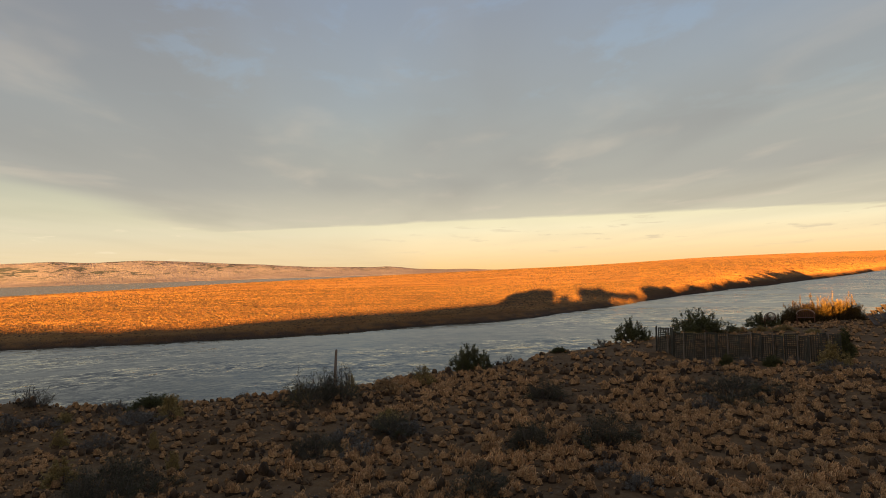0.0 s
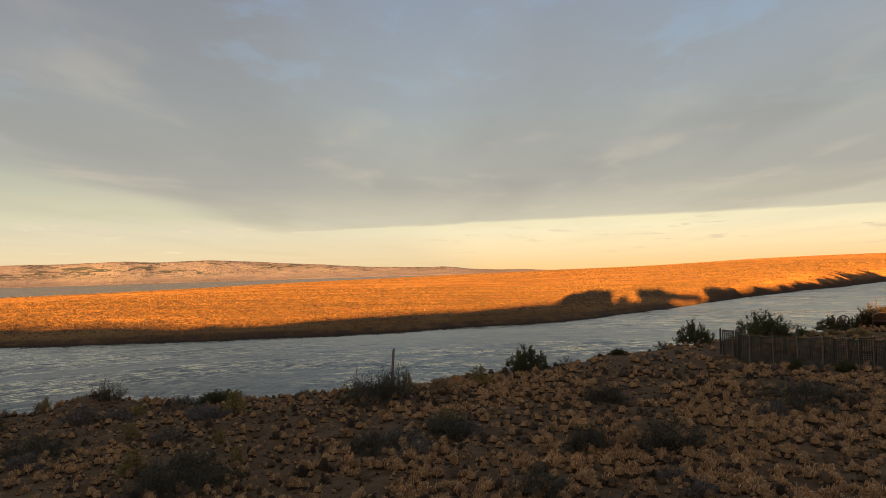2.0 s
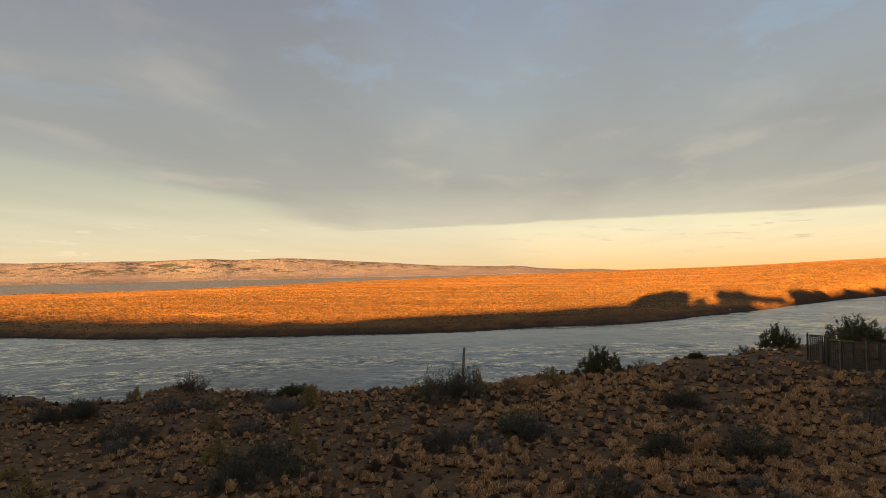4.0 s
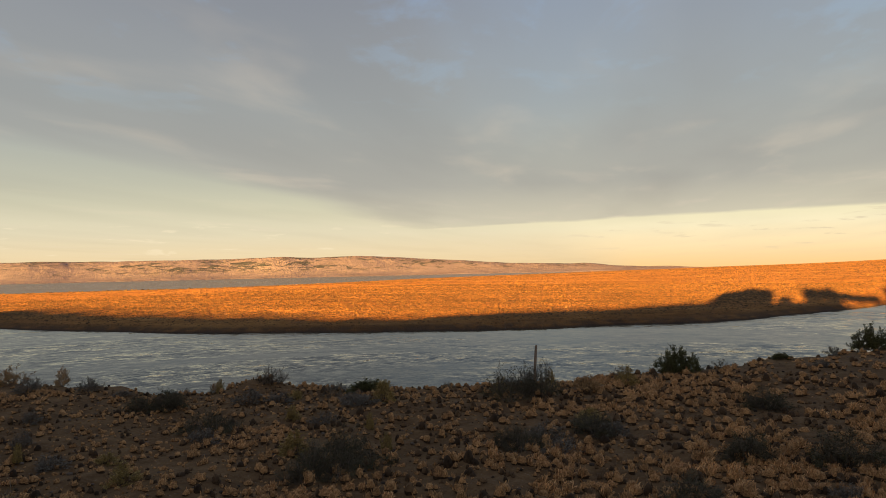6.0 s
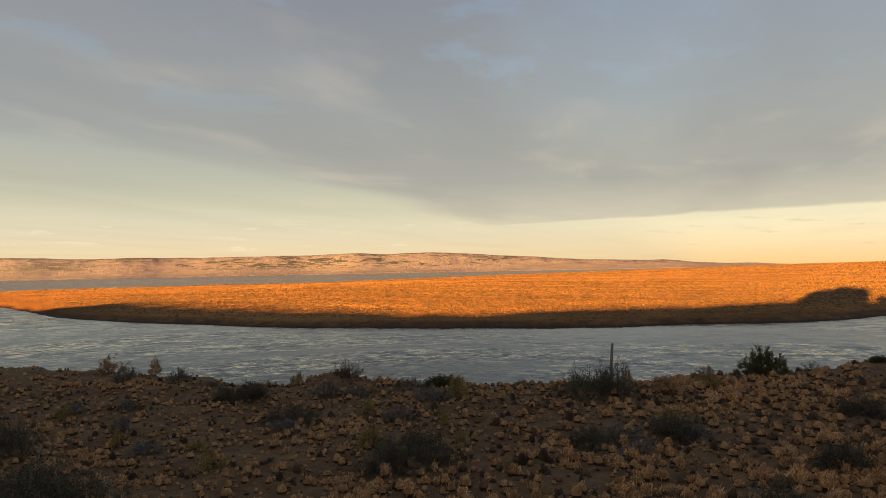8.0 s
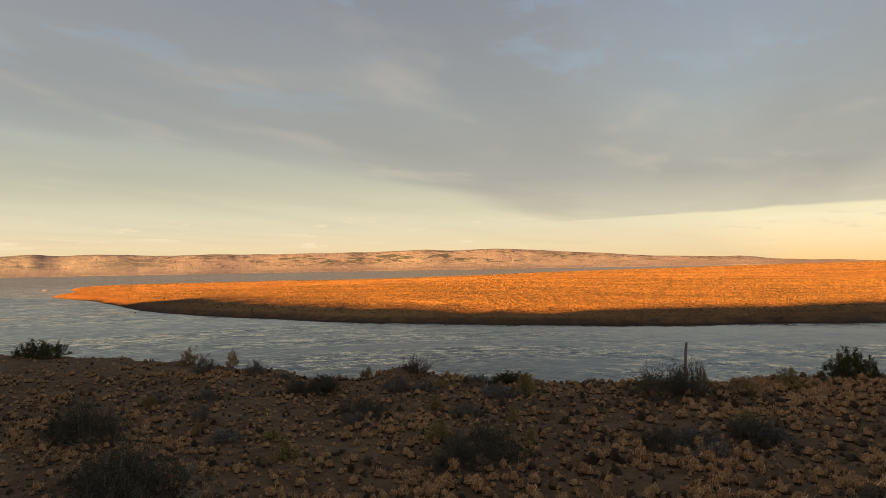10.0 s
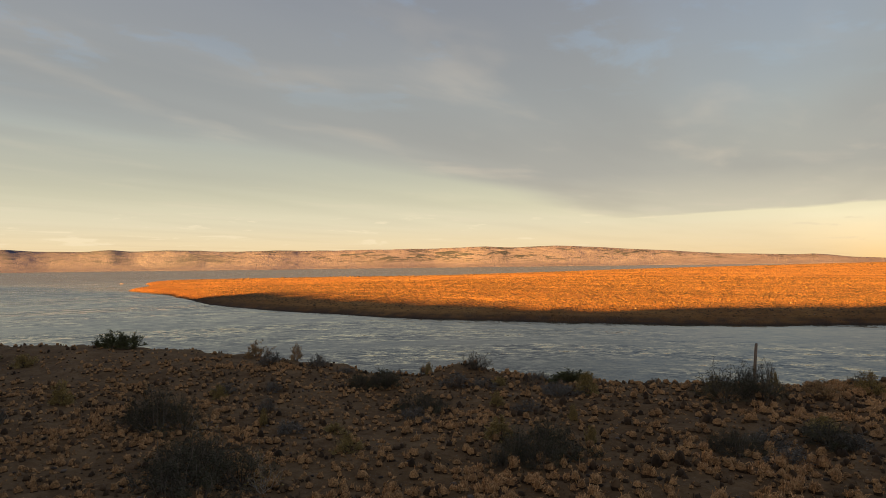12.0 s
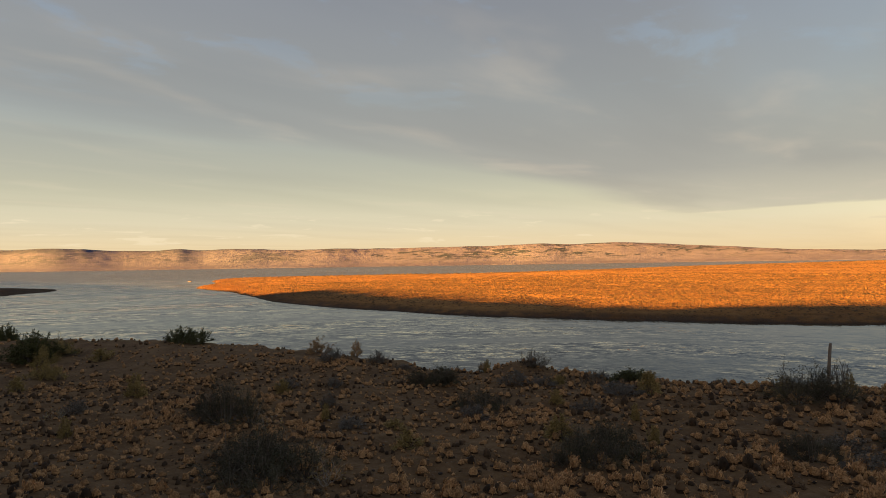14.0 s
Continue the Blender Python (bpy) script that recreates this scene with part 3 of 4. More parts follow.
def tuft(locks, each, droop=0.3, long=0.3, dome=9, whole=True):
    """A cushion tussock of dry grass, one wide: a mound covered with curling locks of blades, combed by the wind. Last comes the mound's core."""
    a = np.arange(locks) * 2.4 + rng.uniform(-0.5, 0.5, locks)
    lift = ((np.arange(locks) + 0.5) / locks) ** 0.75
    wob = 1 + 0.16 * np.sin(2 * a + rng.uniform(0, 6)) + 0.10 * np.sin(3 * a + rng.uniform(0, 6))
    q = 0.42 * wob * np.sqrt(1 - 0.92 * lift ** 2)
    seat = np.stack([q * np.cos(a), q * np.sin(a), 0.06 + 0.46 * lift], 1)
    way = np.stack([np.cos(a) * (0.75 - 0.6 * lift), np.sin(a) * (0.75 - 0.6 * lift), 0.55 + 0.5 * lift], 1) + rng.normal(0, 0.22, (locks, 3)) + (0.25, 0.05, 0)
    span = long * rng.uniform(0.65, 1.25, (locks, 1))
    seat, way, span = (np.repeat(v, each, 0) for v in (seat, way, span))
    blades = locks * each
    root = seat + rng.normal(0, 0.045, (blades, 3))
    out = way + rng.normal(0, 0.16, (blades, 3))
    out /= np.linalg.norm(out, axis=1)[:, None]
    reach = span * rng.uniform(0.7, 1.15, (blades, 1))
    side = np.cross(out, rng.normal(0, 1, (blades, 3)))
    side /= np.linalg.norm(side, axis=1)[:, None] + 1e-9
    half = rng.uniform(0.012, 0.02, (blades, 1)) * (1.25 if whole else 1.8)
    bow = np.stack([np.repeat(np.cos(a), each) * 0.5 + 0.3, np.repeat(np.sin(a), each) * 0.5, np.full(blades, -1.0)], 1) * droop * reach
    mid = root + out * reach * 0.6 + bow * 0.12
    v = np.stack([root - side * half - out * 0.08, root + side * half - out * 0.08, mid - side * half * 0.85, mid + side * half * 0.85, root + out * reach + bow * 0.6], 1)
    f = np.array([[0, 1, 3], [0, 3, 2], [2, 3, 4]])[None] + (np.arange(blades) * 5)[:, None, None]
    if not whole:                       # far blades are single triangles
        v, f = v[:, (0, 1, 4)], np.array([[0, 1, 2]])[None] + (np.arange(blades) * 3)[:, None, None]
    ring = np.arange(dome) * 2 * math.pi / dome
    wob = rng.uniform(0.75, 1.15, dome)
    rows = [np.stack([r * wob * np.cos(ring + t), r * wob * np.sin(ring + t), z * rng.uniform(0.85, 1.15, dome)], 1) for r, z, t in ((0.36, -0.15, 0.0), (0.42, 0.17, 0.3), (0.27, 0.42, 0.6))]
    core = []
    for k in range(2):
        for i in range(dome):
            j = (i + 1) % dome
            core += [(k * dome + i, k * dome + j, (k + 1) * dome + i), (k * dome + j, (k + 1) * dome + j, (k + 1) * dome + i)]
    core += [(2 * dome + i, 2 * dome + (i + 1) % dome, 3 * dome) for i in range(dome)]
    return np.vstack([v.reshape(-1, 3), *rows, [(0.03, 0, 0.53)]]), np.vstack([f.reshape(-1, 3), np.array(core) + blades * (5 if whole else 3)])


def spread(x, y, size, gap):
    """Those places that keep clear of the larger ones before them."""
    order = np.argsort(-size)
    cells, kept = collections.defaultdict(list), []
    for i in order:
        px, py, ps = x[i], y[i], size[i]
        cx, cy = int(px // 0.8), int(py // 0.8)
        if all((px - qx) ** 2 + (py - qy) ** 2 > (gap * (ps + qs)) ** 2 for u in (-1, 0, 1) for v in (-1, 0, 1) for qx, qy, qs in cells[cx + u, cy + v]):
            cells[cx, cy].append((px, py, ps))
            kept.append(i)
    return np.array(kept)


def clump(points=5):
    """A low ragged bush for the far shore."""
    a = np.arange(points) * 2 * math.pi / points + rng.uniform(-0.4, 0.4, points)
    q = rng.uniform(0.3, 0.62, points)
    low = np.stack([q * np.cos(a), q * np.sin(a), rng.uniform(-0.25, 0.1, points)], 1)
    top = np.array([[rng.uniform(-0.2, 0.2), rng.uniform(-0.2, 0.2), 1.0]])
    return np.vstack([low, top]), np.array([(i, (i + 1) % points, points) for i in range(points)])


def stuff(name, arrays, material, label, category):
    return tagged(new(name, mesh_of(name, *arrays, material)), label, category, kind="stuff")


# tussocks of the near bank, shaggy cushions grown together in rows and rings: dense to the right, loose over bare sand to the left
def brink(x, y):
    """Grass crowds along the bank's edge."""
    return 0.55 * np.exp(-((inside_distance(x, y, NEAR) - 0.3) / 1.6) ** 2)


def tussocks(name, n, small, large, skew, most, density, locks, each_lock, dome, materials, label, seed, shag=1.0, patchy=0.95):
    ang = np.radians(rng.uniform(-77, 37, n))
    rad = np.where(rng.uniform(0, 1, n) < 0.72, np.sqrt(rng.uniform(10.0 ** 2, 30.0 ** 2, n)), np.sqrt(rng.uniform(30.0 ** 2, 64.0 ** 2, n)))
    x, y = rad * np.sin(ang), rad * np.cos(ang)
    keep = (density(x, y) + patchy * fractal(x / 2.6, y / 2.6, seed) + 0.45 * vnoise(x / 6.5, y / 6.5, seed + 9) + rng.uniform(-0.25, 0.25, n) > 0) & (inside_distance(x, y, NEAR) > -1.2)
    x, y = x[keep], y[keep]
    size = (small + (large - small) * rng.uniform(0, 1, len(x)) ** skew) * (0.7 + 0.3 * smooth(-14, 2, x))
    keep = spread(x, y, size, 0.7)
    each = rng.integers(1, most + 1, len(keep))
    x, y, size = np.repeat(x[keep], each), np.repeat(y[keep], each), np.repeat(size[keep], each)
    way = np.repeat(rng.uniform(0, 3.14, len(keep)), each)
    n = len(x)
    along, across = rng.uniform(-1, 1, n) * size * 1.1, rng.normal(0, 0.28, n) * size
    x, y = x + along * np.cos(way) - across * np.sin(way), y + along * np.sin(way) + across * np.cos(way)
    size = size * rng.uniform(0.35, 1.1, n)
    keep = spread(x, y, size, 0.24)
    x, y, size = x[keep], y[keep], size[keep]
    n = len(x)
    pick = np.where(np.hypot(x, y) < 17, rng.integers(0, 7, n), rng.integers(7, 11, n))
    shapes = [tuft(locks, each_lock, d, h * shag, dome) for d, h in ((0.6, 0.15), (0.8, 0.18), (0.5, 0.12), (0.9, 0.19), (0.6, 0.15), (1.0, 0.17), (0.5, 0.14))]
    shapes += [tuft(locks * 2 // 3, max(3, each_lock * 2 // 3), d, h * shag, 5, False) for d, h in ((0.6, 0.18), (0.8, 0.21), (0.5, 0.16), (0.9, 0.22))]
    arrays = scattered(shapes, np.stack([x, y, land(x, y) - 0.02], 1), rng.uniform(-0.9, 0.9, n), np.stack([size, size * rng.uniform(0.95, 1.75, n)], 1), pick)
    # dark foot, mid-toned crown: shade low on the mound is painted by material
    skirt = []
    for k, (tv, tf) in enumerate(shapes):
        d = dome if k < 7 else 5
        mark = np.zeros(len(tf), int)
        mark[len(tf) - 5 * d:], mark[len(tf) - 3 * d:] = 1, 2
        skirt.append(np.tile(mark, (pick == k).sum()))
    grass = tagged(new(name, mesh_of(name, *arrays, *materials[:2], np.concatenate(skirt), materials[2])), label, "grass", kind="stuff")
    grass.data.polygons.foreach_set("use_smooth", np.ones(len(grass.data.polygons), bool))


def by_shrubs(x, y):
    """Grass gathers at the feet of the larger shrubs."""
    return sum(1.0 * np.exp(-((x - u) ** 2 + (y - v) ** 2) / 4.5) for u, v in ((-4.4, 22.4), (-3.3, 16), (2.0, 15.6), (4.0, 15.9), (-7, 13.2), (-11.7, 8.6), (-17, 10.2), (-12.4, 15.9), (9.8, 21.6), (-29, 9.8)))


tussocks("grass_tussocks", 36000, 0.13, 0.38, 1.7, 7, lambda x, y: 0.045 * np.clip(x + 0.1 * y - 1, -2, 7) - 0.54 + by_shrubs(x, y) + 0.6 * brink(x, y), 17, 5, 6, (M_STRAW, M_THATCH_SHADE, M_SHAG), "shaggy golden-brown dry grass tussocks on sandy ground", 91, patchy=1.7)
tussocks("withered_tussocks", 16000, 0.12, 0.38, 2.0, 3, lambda x, y: 0.74 - 0.05 * np.clip(x + 0.3 * y, -4, 10) + brink(x, y), 5, 3, 5, (M_WITHERED, M_THATCH_SHADE, M_SHAG), "small withered straw-brown grass tufts on bare sand", 131, 1.5)
tussocks("dead_tussocks", 7500, 0.13, 0.36, 2.0, 3, lambda x, y: 0.45 + 0 * x, 5, 3, 5, (M_DEAD, M_THATCH_SHADE, M_DEAD), "dark dead grass tussocks among sand and straw", 171, 1.7)

# scrub over the river: low cushions that hide the soil, dense by the shore and merged into larger ones far off
def far_scrub(n, near, far, forms, least, most, high, coast):
    """Places and triangles of n bushes between two distances from the viewer."""
    ang, rad = np.radians(rng.uniform(-72, 39, n)), np.exp(rng.uniform(math.log(near), math.log(far), n))
    x, y = rad * np.sin(ang), rad * np.cos(ang)
    inland = inside_distance(x, y, FAR)
    row = 0.5 + 0.5 * vnoise(x / 26.0 + vnoise(x / 40, y / 40, 35), y / 7.0, 36)
    keep = (inland > 2.5) & (rng.uniform(0, 1, n) < (0.25 + 0.75 * smooth(3, coast, inland)) * (0.45 + 0.55 * row))
    x, y, rad = x[keep], y[keep], rad[keep]
    n = len(x)
    wide = (least + (most - least) * rng.uniform(0, 1, n) ** 1.6) * (rad / near) ** 0.75
    return scattered(forms, np.stack([x, y, land(x, y, False)], 1), rng.uniform(0, 6.28, n), np.stack([wide, wide * rng.uniform(*high, n)], 1), rng.integers(0, len(forms), n))


shore_scrub = far_scrub(170000, 118, 330, [clump(5) for _ in range(8)], 0.25, 0.65, (0.13, 0.27), 22)
field_scrub = far_scrub(85000, 330, 2300, [clump(4) for _ in range(8)], 0.55, 1.4, (0.1, 0.2), 40)
bank_scrub = far_scrub(70000, 190, 800, [clump(5) for _ in range(8)], 0.35, 1.0, (0.16, 0.32), 12)
bank_scrub = (bank_scrub[0], bank_scrub[1][bank_scrub[0][bank_scrub[1][:, 0], 0] > 0.3 * bank_scrub[0][bank_scrub[1][:, 0], 1]])
scrub = stuff("scrub", (np.vstack([shore_scrub[0], field_scrub[0], bank_scrub[0]]), np.vstack([shore_scrub[1], field_scrub[1] + len(shore_scrub[0]), bank_scrub[1] + len(shore_scrub[0]) + len(field_scrub[0])])), M_SCRUB, "low ochre steppe scrub covering the far shore", "scrub")
scrub.data.polygons.foreach_set("use_smooth", np.ones(len(scrub.data.polygons), bool))

n = 9000
ang = np.radians(rng.uniform(-70, 39, n))
rad = np.exp(rng.uniform(math.log(118), math.log(700), n))
sx, sy = rad * np.sin(ang), rad * np.cos(ang)
keep = inside_distance(sx, sy, FAR) > rng.uniform(1.5, 20, n)
sx, sy, rad = sx[keep], sy[keep], rad[keep]
n = len(sx)
wide = (0.16 + 0.36 * rng.uniform(0, 1, n) ** 2) * (0.6 + rad / 700.0)
arrays = scattered([clump(6) for _ in range(8)], np.stack([sx, sy, land(sx, sy, False)], 1), rng.uniform(0, 6.28, n), np.stack([wide, wide * rng.uniform(0.4, 0.75, n)], 1), rng.integers(0, 8, n))
k = 80                                  # a line of taller bushes along the lake side of the far land
sx, sy = (rng.normal(495, 14, k) * f(np.radians(rng2)) for f, rng2 in zip((np.sin, np.cos), (rng.uniform(-54, -38, k),) * 2))
tall = scattered([clump(6) for _ in range(6)], np.stack([sx, sy, land(sx, sy, False)], 1), rng.uniform(0, 6.28, k), np.stack([rng.uniform(0.8, 2.6, k), rng.uniform(0.3, 1.1, k)], 1), rng.integers(0, 6, k))
arrays = (np.vstack([arrays[0], tall[0]]), np.vstack([arrays[1], tall[1] + len(arrays[0])]))
stuff("dark_brush", arrays, M_BRUSH, "dark low bushes dotted over the far shore", "scrub")

# stones: dark clods among the grass, pale ones along the far shore
def stone():
    bm = bmesh.new()
    bmesh.ops.create_icosphere(bm, subdivisions=1, radius=0.5)
    v = np.array([p.co for p in bm.verts]) * rng.uniform(0.6, 1.25, (len(bm.verts), 1)) * (1, 0.8, 0.7)
    f = np.array([[p.index for p in face.verts] for face in bm.faces])
    bm.free()
    return v, f


n = 5000
ang, rad = np.radians(rng.uniform(-80, 40, n)), np.sqrt(rng.uniform(10.0 ** 2, 40.0 ** 2, n))
cx, cy = rad * np.sin(ang), rad * np.cos(ang)
keep = inside_distance(cx, cy, NEAR) > -1.0
cx, cy = cx[keep], cy[keep]
n = len(cx)
size = 0.03 + 0.14 * rng.uniform(0, 1, n) ** 3.0
arrays = scattered([stone() for _ in range(4)], np.stack([cx, cy, land(cx, cy) + 0.1 * size], 1), rng.uniform(0, 6.28, n), np.stack([size, size * 0.9], 1), rng.integers(0, 4, n))
stuff("stones", arrays, M_STONE, "dark stones and earth clods scattered over sandy ground", "stones")
n = 1100
ang, rad = np.radians(rng.uniform(-66, 34, n)), np.exp(rng.uniform(math.log(118), math.log(420), n))
cx, cy = rad * np.sin(ang), rad * np.cos(ang)
inland = inside_distance(cx, cy, FAR)
keep = (inland > 1.2) & (inland < 26)
cx, cy = cx[keep], cy[keep]
n = len(cx)
size = 0.12 + 0.36 * rng.uniform(0, 1, n) ** 4
arrays = scattered([stone() for _ in range(4)], np.stack([cx, cy, land(cx, cy, False) + 0.1 * size], 1), rng.uniform(0, 6.28, n), np.stack([size, size * 0.8], 1), rng.integers(0, 4, n))
stuff("shore_stones", arrays, M_PEBBLE, "pale stones scattered along the far river shore", "stones")


# ---- shrubs ----
rng = np.random.default_rng(21)
def part(name, verts, faces, material, parent, label=""):
    """One mesh of arrays as a part of a thing."""
    ob = new(name, mesh_of(name, verts, faces, material))
    ob.parent = parent
    return tagged(ob, label)


def rods(paths, radius, tip=0.35, sides=3):
    """Tapering rods along paths of places."""
    v, f = [], []
    for path, rad in zip(paths, radius):
        p = np.asarray(path, float)
        n = len(p)
        d = np.gradient(p, axis=0)
        d /= np.linalg.norm(d, axis=1)[:, None] + 1e-9
        side = np.cross(d, (0.31, 0.87, 0.38))
        side /= np.linalg.norm(side, axis=1)[:, None] + 1e-9
        up = np.cross(d, side)
        base = sum(len(q) for q in v)
        thick = rad * np.linspace(1, tip, n)[:, None]
        v.append(np.concatenate([p + thick * (side * math.cos(a) + up * math.sin(a)) for a in np.arange(sides) * 2 * math.pi / sides]))
        for k in range(sides):
            kn = (k + 1) % sides
            for i in range(n - 1):
                a, b, c, e = base + k * n + i, base + kn * n + i, base + kn * n + i + 1, base + k * n + i + 1
                f += [(a, b, c), (a, c, e)]
    return np.concatenate(v), np.array(f)


def leaves(centres, ways, length, width):
    """A small pointed triangle for each leaf."""
    n = len(centres)
    length = length * rng.uniform(0.6, 1.3, (n, 1))
    ways = ways / (np.linalg.norm(ways, axis=1)[:, None] + 1e-9)
    side = np.cross(ways, rng.normal(0, 1, (n, 3)))
    side /= np.linalg.norm(side, axis=1)[:, None] + 1e-9
    half = width * length * 0.5
    v = np.stack([centres + side * half, centres - side * half, centres + ways * length], 1)
    return v.reshape(-1, 3), np.arange(n * 3).reshape(-1, 3)


def bush_shape(stems, twigs, leaf_count, leaf, upright, crook, hollow=0.45, leaf_width=0.68):
    """Stems and leaves of a shrub one wide and one high. upright: 0 spreads like a dome, 1 stands like a broom."""
    main, fine, spots, ways = [], [], [], []
    lobes = rng.normal(0, 1, 5)
    for _ in range(stems):
        a = rng.uniform(0, 2 * math.pi)
        lift = rng.uniform(0.05, 1.0)
        q = 0.5 * math.sqrt(max(0.02, 1 - lift ** 2)) * rng.uniform(0.7, 1.05) * (1 - 0.45 * upright) * (1 + 0.16 * math.sin(2 * a + lobes[0]) + 0.12 * math.sin(3 * a + lobes[1]))
        tip = np.array([q * math.cos(a), q * math.sin(a), lift * rng.uniform(0.75, 1.0) * (1 + 0.10 * math.sin(2 * a + lobes[2]))])
        root = tip * (0.22, 0.22, 0) + rng.normal(0, 0.03, 3) * (1, 1, 0)
        bend = np.array([tip[0] * 0.75, tip[1] * 0.75, tip[2] * 0.35]) * (1 - upright) + (root + tip) / 2 * upright
        s = np.linspace(0, 1, 6)[:, None]
        path = (1 - s) ** 2 * root + 2 * s * (1 - s) * bend + s * s * tip + rng.normal(0, crook, (6, 3)) * s
        main.append(path)
        for _ in range(twigs):
            k = rng.uniform(hollow, 1.0)
            i = min(4, int(k * 5))
            start = path[i] + (path[i + 1] - path[i]) * (k * 5 - i)
            way = (path[i + 1] - path[i]) / (np.linalg.norm(path[i + 1] - path[i]) + 1e-9) + rng.normal(0, 0.75 - 0.45 * upright, 3) + (0, 0, 0.25 + upright)
            way /= np.linalg.norm(way)
            reach = rng.uniform(0.08, 0.24)
            twig = start + way * reach * np.array([0, 1.0])[:, None] + rng.normal(0, crook * 0.5, (2, 3)) * np.array([0, 1.0])[:, None]
            if leaf_count < 4 or rng.uniform() < 0.25:
                fine.append(twig)
            for _ in range(leaf_count):
                j = rng.uniform(0, 1)
                spots.append(start + (twig[1] - start) * j + rng.normal(0, 0.02, 3))
                ways.append(way + rng.normal(0, 0.7, 3))
    wood = rods(main + fine, [0.009] * len(main) + [0.0035] * len(fine))
    spots, ways = np.array(spots or [(0, 0, 0)]), np.array(ways or [(0, 0, 1)])
    spots[:, 2] = np.maximum(spots[:, 2], 0.01)
    return wood, leaves(spots, ways, leaf, leaf_width) if leaf_count else None


def lobed(stems, twigs, count, leaf, upright, crook, lobes=7):
    """A broad shrub: several leafy domes grown into one another, one wide and one high in all."""
    wood, crown = ([], []), ([], [])
    for k in range(lobes):
        a, q = k * 2.4 + rng.uniform(-0.4, 0.4), 0.31 * math.sqrt(k / (lobes - 1))
        wide = rng.uniform(0.36, 0.52)
        high = (0.98 - 1.35 * q) * rng.uniform(0.78, 1.05)
        at = np.array([q * math.cos(a), q * math.sin(a), 0])
        parts = bush_shape(max(10, stems * 2 // 5), twigs, max(6, count * 3 // 4), leaf, upright, crook)
        for box, (v, f) in zip((wood, crown), parts):
            box[1].append(f + sum(len(u) for u in box[0]))
            box[0].append(v * (wide, wide, high) + at)
    k = 1 / np.ptp(np.concatenate(crown[0]), axis=0)
    return tuple((np.concatenate(v) * (k[:2].mean(), k[:2].mean(), k[2]), np.concatenate(f)) for v, f in (wood, crown))


SPECIES = {
    # stems, twigs on each, leaves on each twig, leaf length, upright, crook, leaves, twigs, label
    "dark": ((56, 10, 17, 0.024, 0.1, 0.02), M_DARK, M_TWIG, "dark grey-green steppe shrub on sandy ground"),
    "green": ((46, 9, 22, 0.044, 0.08, 0.02), M_GREEN, M_TWIG, "leafy dark green shrub on the riverbank"),
    "grey": ((40, 8, 12, 0.035, 0.05, 0.015), M_GREY, M_TWIG, "low silvery grey cushion shrub on sand"),
    "yellow": ((46, 8, 12, 0.042, 0.28, 0.015), M_YELLOW, M_TWIG, "upright yellowish broom-like shrub"),
    "twig": ((30, 8, 2, 0.03, 0.35, 0.035), M_DARK, M_TWIG, "nearly bare dark twiggy shrub at the bank's brink"),
    "dry": ((16, 7, 1, 0.05, 0.3, 0.05), M_YELLOW, M_PALE, "dead pale branches bending in the wind"),
    "rust": ((26, 9, 18, 0.036, 0.25, 0.045), M_RUST, M_TWIG, "curled rust-brown dry shrub at the bank's brink"),
    "gold": ((70, 10, 22, 0.042, 0.14, 0.018), M_GOLD, M_TWIG, "large yellow-leaved shrub catching the last sun"),
}
